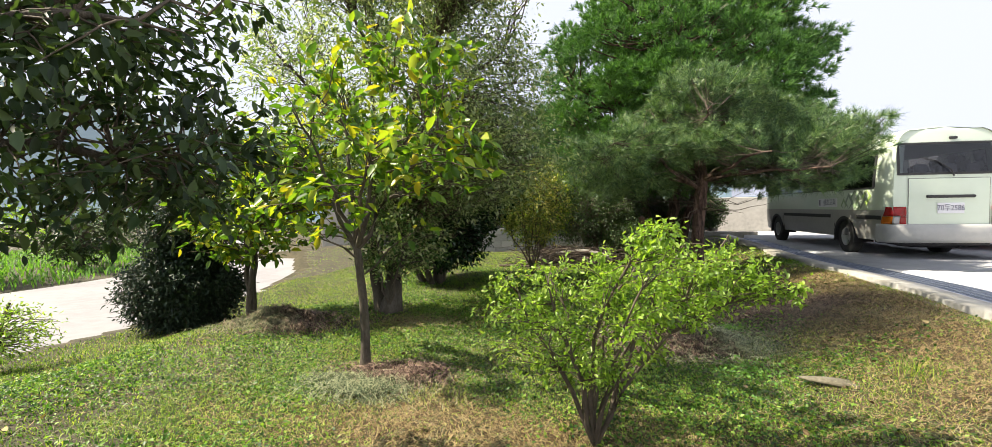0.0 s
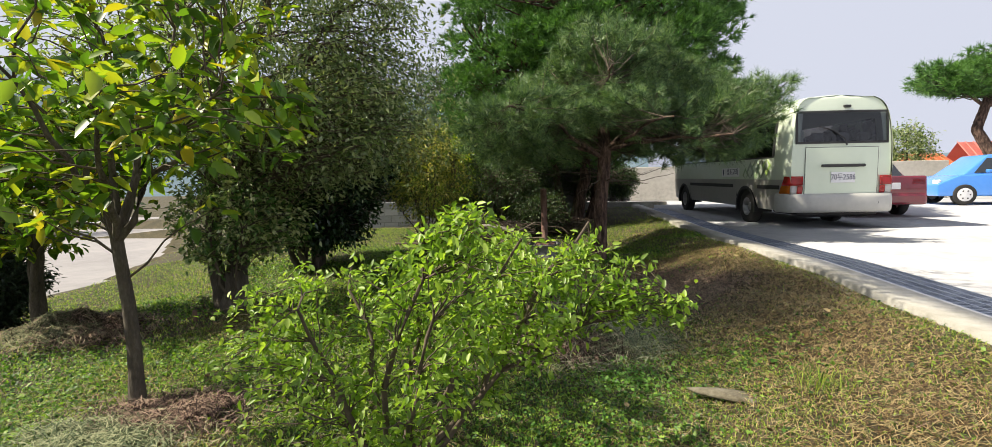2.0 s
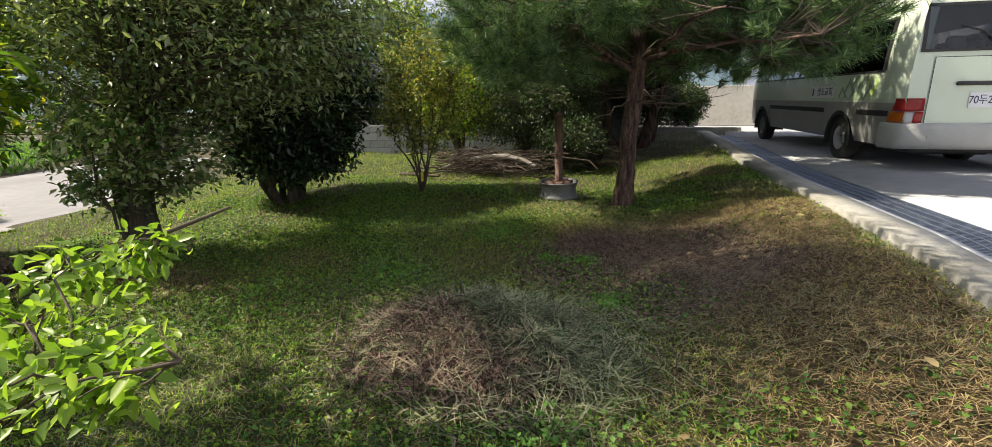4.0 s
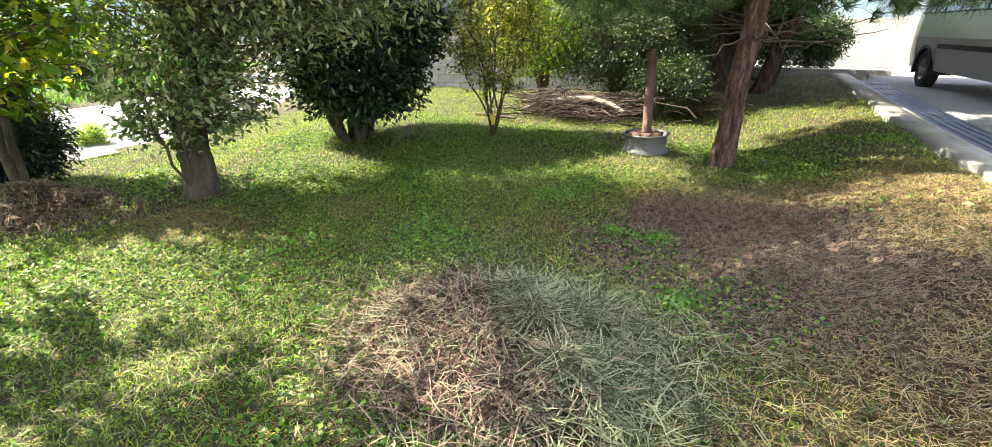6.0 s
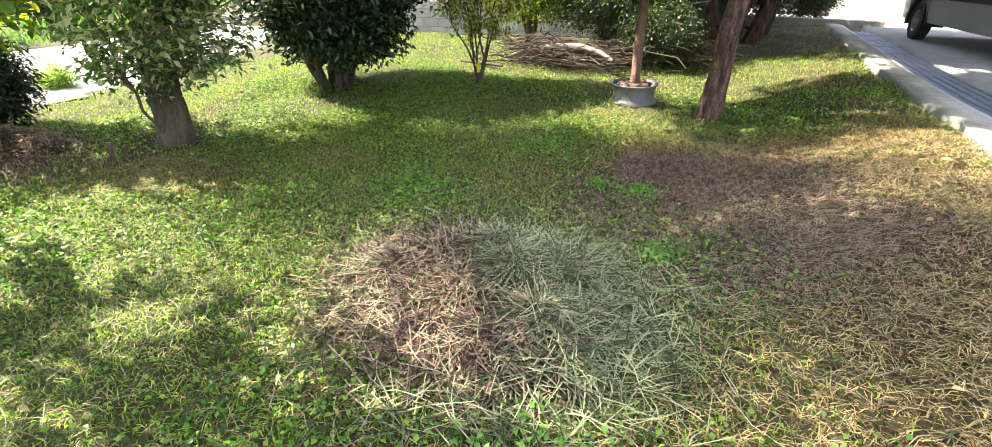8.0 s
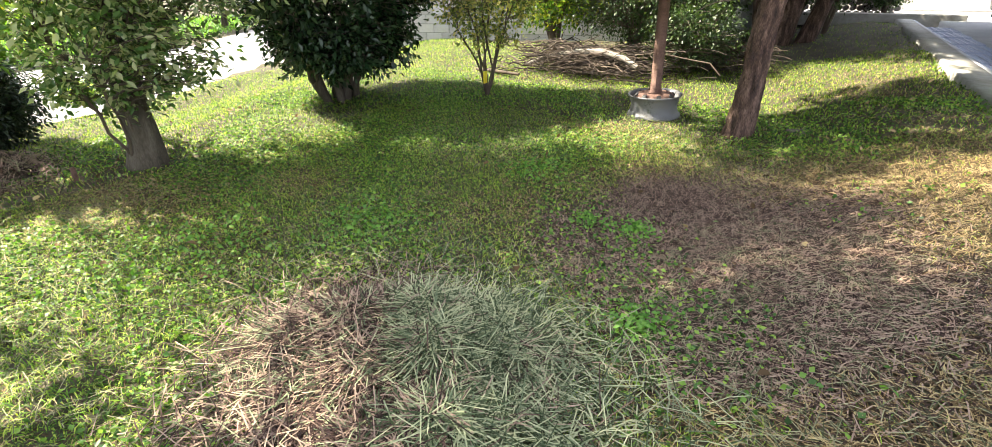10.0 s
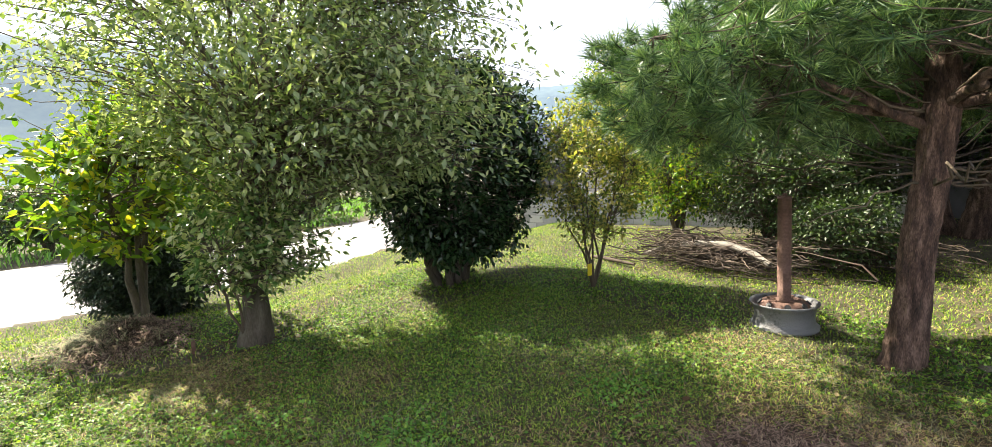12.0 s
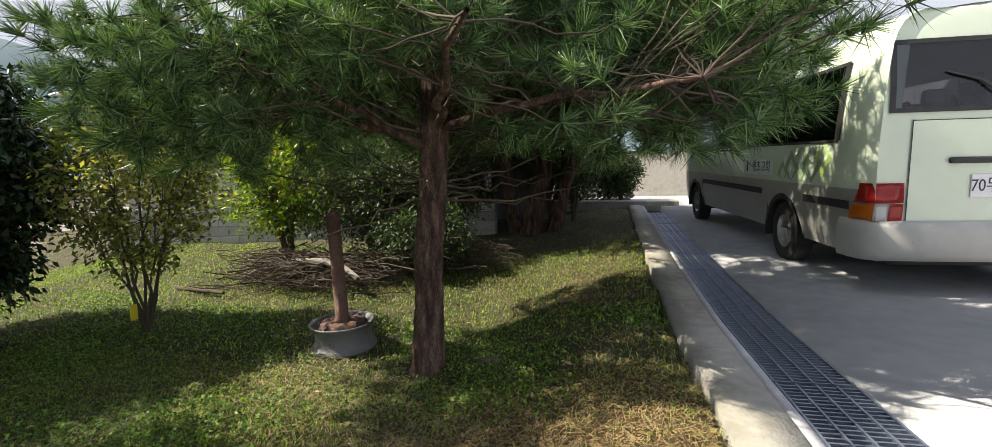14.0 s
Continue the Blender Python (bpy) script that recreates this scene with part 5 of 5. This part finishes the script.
    path = [(-1.0, -1.3, 1.0), (-0.99, -1.45, 1.0), (-0.96, -1.59, 0.7), (-0.87, -1.66, 0.3), (-0.5, -1.69, 0.0), (0, -1.7, 0), (0.5, -1.69, 0), (0.87, -1.66, 0.3), (0.96, -1.59, 0.7), (0.99, -1.45, 1.0), (1.0, -1.3, 1.0)]
    rows = []
    for x, y, sx in path:
        n = Vector((math.copysign(sx, x) if x else 0, -(1 - sx * 0.9), 0)).normalized()
        rows.append([bm.verts.new((x + n.x * o * 0.35, y + n.y * o, z + 0.04)) for o, z in prof])
    for a, b in zip(rows, rows[1:]):
        for i in range(len(prof) - 1):
            bm.faces.new((a[i], b[i], b[i + 1], a[i + 1]))
    part("bumper", bm, BUMPER, bus, "scuffed off-white rear bumper", True)
    for x in (-0.62, -0.22, 0.3, 0.62):
        mesh_part("sensor", lathe([(0.0, -0.02), (0.025, -0.02), (0.03, 0.0)], 12), BLACK, bus).matrix_local = pose(x, -1.77, 0.52, 90)
    part("under_tray", box((1.5, 0.9, 0.16), (0, -1.15, 0.36), 0.04), BLACK, bus)
    part("exhaust", box((0.9, 0.5, 0.14), (0.1, -0.9, 0.28), 0.04), BLACK, bus)
    mesh_part("rear_wiper", tubes([(np.array([(0.05, rear - 0.05, 1.6), (0.0, rear - 0.05, 1.72), (-0.2, rear - 0.02, 1.88), (-0.45, rear + 0.0, 1.96)]), np.array([0.016, 0.012, 0.01, 0.008]))], 6), BLACK, bus, "black wiper arm")
    part("rear_camera", box((0.12, 0.1, 0.05), (0.08, rear + 0.06, 2.32), 0.015), BLACK, bus)
    # interior seats and front screen
    for y in (-1.2, -0.4, 0.5, 1.4, 2.3):
        for x in (-0.62, -0.2, 0.3, 0.68):
            bm = box((0.38, 0.12, 0.7), (x, y, 1.35), 0.06)
            part("seat_back", bm, SEATCLOTH, bus)
            part("head_rest", box((0.24, 0.1, 0.18), (x, y, 1.78), 0.05), SEATCLOTH, bus)
    mesh_part("windscreen", np_mesh("w", [(-0.8, 5.1, 1.42), (0.8, 5.1, 1.42), (0.74, 4.75, 2.22), (-0.74, 4.75, 2.22)], [(0, 1, 2, 3)]), BUSGLASS, bus)
    part("mirror", box((0.16, 0.07, 0.3), (-1.2, 4.9, 1.75), 0.04), BLACK, bus, "black door mirror")
    mesh_part("mirror_arm", tubes([(np.array([(-1.2, 4.9, 1.85), (-1.1, 4.95, 2.0), (-0.92, 4.9, 2.0)]), np.array([0.014, 0.014, 0.014]))], 6), BLACK, bus)

    def lettering(text, size, m, mat, parent, name):
        cu = bpy.data.curves.new(name, "FONT")
        cu.body, cu.size, cu.extrude, cu.align_x, cu.align_y = text, size, 0.001, "CENTER", "CENTER"
        tmp = new(name, cu)
        bpy.context.view_layer.update()
        me = bpy.data.meshes.new_from_object(tmp.evaluated_get(bpy.context.evaluated_depsgraph_get()))
        bpy.data.objects.remove(tmp)
        ob = mesh_part(name, me, mat, parent)
        ob.matrix_local = m
        return ob

    t = lettering("70두2586", 0.115, pose(0.02, rear - 0.0285, 1.0, 90), INK, plate, "lettering")
    t.scale.y = 1.25
    t = lettering("생초교회", 0.17, pose(-1.013, 0.68, 1.13, 90, 0, -90), INK, bus, "lettering")
    mesh_part("emblem", side_sheet(-1, 1.14, 1.2, 1.06, 1.2, 0.009, 2, 2), INK, bus)
    return bus


build_bus(pose(4.65, 12.98, 0.5, 1.05, 0, 9.75))


# ---- parked cars ----
def car(name, m, profile, roof, paint, label, length, rear_view=False):
    """A car along +y: profile is the lower body's (y, z) outline, roof the glasshouse's."""
    ob = thing(name, m, label, "car", "parked cars")

    def hull(outline, wbot, wtop, z0, z1):
        bm = bmesh.new()
        L, R = [], []
        for y, z in outline:
            w = wbot + (wtop - wbot) * (z - z0) / (z1 - z0)
            L.append(bm.verts.new((-w, y, z)))
            R.append(bm.verts.new((w, y, z)))
        bm.faces.new(L)
        bm.faces.new(R[::-1])
        n = len(L)
        for i in range(n):
            j = (i + 1) % n
            bm.faces.new((L[j], L[i], R[i], R[j]))
        bmesh.ops.bevel(bm, geom=[e for e in bm.edges], offset=0.05, segments=3, affect="EDGES", profile=0.6)
        return bm
    part("body", hull(profile, 0.82, 0.78, 0.2, 0.95), paint, ob, "", True)
    part("roof", hull(roof, 0.76, 0.58, 0.85, 1.5), paint, ob, "", True)
    ymin, ymax = min(p[0] for p in roof), max(p[0] for p in roof)
    for side in (-1, 1):
        for a, b in ((0.16, 0.5), (0.53, 0.84)):
            y0, y1 = ymin + (ymax - ymin) * a, ymin + (ymax - ymin) * b
            k0, k1 = (0.12, 0.0) if a < 0.3 else (0.0, 0.3)
            v = [(side * 0.75, y0, 0.93), (side * 0.75, y1 + k1 * 0.5, 0.93), (side * 0.625, y1 - k1 * 0.7, 1.36), (side * 0.625, y0 + k0, 1.36)]
            mesh_part("side_window", np_mesh("w", v, [(0, 1, 2, 3)]), CARGLASS, ob)
    v = [(-0.62, ymin + 0.06, 0.95), (0.62, ymin + 0.06, 0.95), (0.52, ymin + 0.42, 1.38), (-0.52, ymin + 0.42, 1.38)]
    mesh_part("rear_window", np_mesh("w", v, [(0, 1, 2, 3)]), CARGLASS, ob)
    y0, y1 = min(p[0] for p in profile), max(p[0] for p in profile)
    for side in (-1, 1):
        for yc in (y0 + length * 0.2, y1 - length * 0.19):
            wheel = new("wheel")
            wheel.parent = ob
            wheel.location = (side * 0.74, yc, 0.3)
            mesh_part("tyre", lathe([(0.19, -0.09), (0.27, -0.1), (0.3, -0.07), (0.3, 0.07), (0.27, 0.1), (0.19, 0.09)], 28, "x"), RUBBER, wheel, "", True)
            mesh_part("hubcap", lathe([(0.2, 0.088 * side), (0.17, 0.1 * side), (0.05, 0.105 * side), (0.0, 0.11 * side)], 28, "x"), CLEARLENS, wheel, "pale plastic hubcap", True)
            for k in range(6):
                mesh_part("hole", lathe([(0.0, 0.107 * side), (0.022, 0.107 * side)], 8, "x"), BLACK, wheel).location = (0, 0.12 * math.cos(k * 1.047), 0.12 * math.sin(k * 1.047))
        part("tail_lamp", box((0.3, 0.06, 0.16), (side * 0.6, y0 + 0.03, 0.82), 0.02), REDLENS, ob)
        part("head_lamp", box((0.28, 0.1, 0.14), (side * 0.58, y1 - 0.08, 0.68), 0.03), CLEARLENS, ob)
        part("mirror", box((0.14, 0.1, 0.1), (side * 0.9, ymin + (ymax - ymin) * 0.8, 0.98), 0.03), paint, ob)
    part("number_plate", box((0.44, 0.012, 0.15), (0, y0 - 0.01, 0.72), 0.004), PLATE, ob, "white number plate")
    part("bumper", box((1.56, 0.16, 0.26), (0, y0 + 0.02, 0.42), 0.06), paint, ob)
    return ob


car("car", pose(6.7, 15.9, 0.56, 0.5, 0, 6), [(-2.2, 0.3), (2.2, 0.28), (2.2, 0.6), (1.3, 0.86), (-1.6, 0.95), (-2.2, 0.95)], [(-1.7, 0.85), (1.2, 0.85), (0.4, 1.45), (-0.9, 1.46)], REDPAINT, "dark red saloon parked beyond the bus", 4.4)
car("car", pose(12.0, 18.6, 0.63, 0, 0, 88), [(-1.75, 0.26), (1.75, 0.26), (1.75, 0.62), (1.2, 0.88), (-1.6, 0.95), (-1.75, 0.8)], [(-1.65, 0.85), (1.15, 0.85), (0.45, 1.46), (-1.2, 1.5)], BLUEPAINT, "bright blue hatchback parked across the yard", 3.5)


# ---- walls and houses ----
def block_wall(name, a, b, courses, label, group=""):
    """A wall of concrete blocks from a to b, each block a piece of its own."""
    a, b = Vector(a), Vector(b)
    L = (b - a).length
    turn = math.atan2(b.y - a.y, b.x - a.x)
    ob = tagged(part(name, box((L, 0.13, courses * 0.2), (L / 2, 0, courses * 0.1)), MORTAR), label, "wall", kind="structure")
    ob.matrix_world = Matrix.Translation(a) @ Matrix.Rotation(turn, 4, "Z")
    data = None
    count = int(L / 0.4)
    for c in range(courses):
        for k in range(count):
            if data is None:
                first = part("block", box((0.388, 0.15, 0.188), (0, 0, 0), 0.006, 1), BLOCKS, ob)
                data = first.data
                piece = first
            else:
                piece = new("block", data)
                piece.parent = ob
            piece.location = (0.2 + k * 0.4 + (0.2 if c % 2 and k < count - 1 else 0), random.uniform(-0.003, 0.003), 0.1 + c * 0.2)
    return ob


block_wall("wall_west", (-8.6, 13.4, 0.0), (-1.0, 16.0, 0.2), 5, "low wall of grey concrete blocks behind the lawn")


def house(name, m, w, d, h, ridge, wallmat, roofmat, label, openings):
    """A house with walls, an overhanging gable roof, and windows and doors set into the front."""
    ob = thing(name, m, label, "house")
    part("wall", box((w, d, h), (0, 0, h / 2), 0.02, 1), wallmat, ob)
    bm = bmesh.new()
    e = 0.5
    v = [bm.verts.new(p) for p in ((-w / 2 - e, -d / 2 - e, h - 0.1), (w / 2 + e, -d / 2 - e, h - 0.1), (w / 2 + e, 0, h + ridge), (-w / 2 - e, 0, h + ridge), (-w / 2 - e, d / 2 + e, h - 0.1), (w / 2 + e, d / 2 + e, h - 0.1))]
    faces = [bm.faces.new((v[0], v[1], v[2], v[3])), bm.faces.new((v[3], v[2], v[5], v[4]))]
    bmesh.ops.solidify(bm, geom=faces, thickness=0.12)
    roof = part("roof", bm, roofmat, ob)
    k = 0
    while -w / 2 - e + k * 0.45 < w / 2 + e:
        x = -w / 2 - e + k * 0.45
        mesh_part("rib", tubes([(np.array([(x, -d / 2 - e, h - 0.06), (x, 0, h + ridge + 0.04)]), np.array([0.035, 0.035]))], 5), roofmat, roof)
        k += 1
    for x, z, ow, oh in openings:
        win = part("window", box((ow, 0.1, oh), (x, -d / 2 - 0.02, z), 0.01, 1), BLACK, ob, "dark window")
        part("pane", box((ow - 0.12, 0.1, oh - 0.12), (x, -d / 2 - 0.035, z), 0.005, 1), CARGLASS, win)
    return ob


house("house", pose(20.0, 42.5, -0.55, 0, 0, 5), 8.0, 5.0, 2.3, 1.5, GREYWALL, ORANGE_ROOF, "low house with an orange sheet roof beyond the yard", [(-2, 1.2, 1.4, 1.1), (1.5, 1.2, 1.8, 1.2)])
house("house", pose(31.0, 43.0, -0.55, 0, 0, -10), 9.0, 6.0, 2.6, 2.0, PLASTER, RED_ROOF, "plastered house with a faded red roof beyond the yard", [(-2, 1.3, 1.4, 1.2), (1.8, 1.2, 1.8, 1.2)])
house("house", pose(-13.5, 23.0, -0.1, 0, 0, 25), 8.0, 5.0, 2.5, 1.3, PLASTER, BLUE_ROOF, "house with a dark blue tiled roof behind the garden", [(-2, 1.3, 1.4, 1.2), (1.8, 1.2, 1.8, 1.2)])
house("shed", pose(-4.2, 18.9, 0.3, 0, 0, 18), 7.0, 3.0, 2.4, 0.6, GREYWALL, BLUE_ROOF, "dark grey shed hidden behind trees", [(-1.2, 1.2, 1.1, 0.9), (1.6, 1.1, 1.0, 1.8)])

# plastered wall closing the end of the yard
w = part("wall_north", box((16.0, 0.18, 1.5), (6.0, 24.0, 1.4), 0.02, 1), PLASTER)
tagged(w, "weathered plastered wall at the end of the yard", "wall", kind="structure")
w = part("kerb_end", box((6.0, 0.25, 0.3), (-0.2, 19.6, 0.62), 0.02, 1), KERB)
tagged(w, "low concrete kerb across the end of the driveway", "kerb", kind="structure")

# stacked firewood
r = np.random.default_rng(95)
ob = thing("firewood_stack", Matrix.Translation((0.4, 21.2, 0.6)), "stack of split firewood logs by the wall", "firewood")
mesh = lathe([(0.0, -0.2), (0.07, -0.2), (0.075, 0.0), (0.07, 0.2), (0.0, 0.2)], 9, "x")
mesh.materials.append(DEADWOOD)
for c in range(6):
    for k in range(15):
        piece = new("split_log", mesh)
        piece.parent = ob
        piece.matrix_local = pose(-1.1 + k * 0.155 + (c % 2) * 0.07 + r.normal(0, 0.01), r.normal(0, 0.03), 0.075 + c * 0.135, 0, 0, 90 + r.normal(0, 4))

# hedge beyond the yard
for k in range(6):
    x, y = 11.5 + k * 2.6, 25.5 + 0.3 * (k % 2)
    st = stems_from(r1, [(0.6, 0.1, 0.7), (-0.6, 0.2, 0.7), (0.1, 0.5, 0.75)], 0.03)
    plant("hedge_shrub", (x, y, 0.64), "green roadside hedge shrub beyond the yard", "shrub", st, [((0, 0, 0.45), (1.5, 1.0, 0.42), 220, 14, 0.3)], (0.12, 0.5), LEAF_S if k % 2 else LEAF_D, TWIG, 110 + k, group="hedge beyond the yard", cluster=0.1)
for k, (x, y, h, w) in enumerate([(14.5, 28.0, 3.6, 1.4), (12.0, 29.0, 3.0, 1.2), (33, 29, 5, 3)]):
    st = [flare(l) for l in stems_from(r1, [(0.3, 0.1, 0.8 * h), (-0.5, 0.4, 0.75 * h), (0.6, -0.3, 0.7 * h)], 0.1)]
    plant("broadleaf_tree", (x, y, 0.6), "thin pale green tree beyond the yard", "tree", st, [((0, 0, 0.68 * h), (w, w, 0.3 * h), 220, 16, 0.3)], (0.14, 0.5), LEAF_A, BARK, 120 + k, cluster=0.12)
# roadside trees and shrubs across the road
for k, (x, y, h, w) in enumerate([(-17, 3, 2.2, 1.8), (-19, 7, 2.8, 2.2), (-20, 11, 2.4, 2.0), (-18, -2, 3.0, 2.2), (-24, 17, 4.0, 2.8), (-26, 5, 5, 3)]):
    st = [flare(l) for l in stems_from(r1, [(0.3, 0.1, 0.8 * h), (-0.5, 0.4, 0.75 * h), (0.6, -0.3, 0.7 * h)], 0.07)]
    plant("broadleaf_tree", (x, y, -0.42), "leafy green tree across the road", "tree", st, [((0, 0, 0.55 * h), (w, w, 0.45 * h), 260, 16, 0.3)], (0.16, 0.5), LEAF_S if k % 2 else LEAF_D, BARK, 130 + k, group="trees across the road", cluster=0.12)


# ---- distant hills ----
def hills(name, cx, cy, dist, a0, a1, base, amp, seed, label):
    r = np.random.default_rng(seed)
    a = np.linspace(radians(a0), radians(a1), 140)
    hgt = base + amp * sum(np.sin(a * f + r.uniform(0, 6)) / f * 2 for f in (3, 5, 9, 17)) * 0.5 + r.normal(0, amp * 0.012, 140)
    k = np.linspace(0, 1, 7)
    v = np.stack([np.stack([cx + (dist + 0.7 * dist * t) * np.sin(a), cy + (dist + 0.7 * dist * t) * np.cos(a), -2 + np.maximum(hgt, 1) * smooth01(t)], -1) for t in k], 0)
    q = np.array([(i * 140 + j, i * 140 + j + 1, (i + 1) * 140 + j + 1, (i + 1) * 140 + j) for i in range(6) for j in range(139)])
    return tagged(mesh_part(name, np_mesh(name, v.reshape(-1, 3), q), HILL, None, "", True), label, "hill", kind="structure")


# No haze in the air here; HILL's blue colour supplies it.
hills("backdrop_west", 0, 0, 260, -120, 5, 84, 34, 4, "wooded hills beyond the road, coloured blue for distance haze")
hills("backdrop_east", 0, 0, 600, 5, 80, 40, 20, 9, "low hills beyond the village, coloured blue for distance haze")

# ---- drain gratings, the pieces nearest the walk one by one ----
bar_data, long_data = None, None
yy = 0.0
while yy < 18.0:
    x = float(kerb_x(yy + 0.5)) + 0.59
    ang = math.atan2(-(float(kerb_x(yy + 1)) - float(kerb_x(yy))), 1.0)
    g = thing("drain_grating", pose(x, yy + 0.5, float(drive_z(yy + 0.5)) - 0.022, 0, 0, math.degrees(ang)), "galvanised steel bar grating over a drain", "grating", "driveway drain gratings")
    if bar_data is None:
        bar_data = part("cross_bar", box((0.395, 0.012, 0.03)), STEEL, g).data
        long_data = part("frame_bar", box((0.012, 0.985, 0.034)), STEEL, g).data
        g.children[0].location, g.children[1].location = (0, -0.48, 0), (-0.2, 0, 0)
        first = True
    else:
        first = False
    for k in range(24):
        if first and k == 0:
            continue
        b = new("cross_bar", bar_data)
        b.parent = g
        b.location = (0, -0.48 + k * 0.0415, 0)
    for k in range(5):
        if first and k == 0:
            continue
        b = new("frame_bar", long_data)
        b.parent = g
        b.location = (-0.2 + k * 0.1, 0, 0.003)
    yy += 1.0
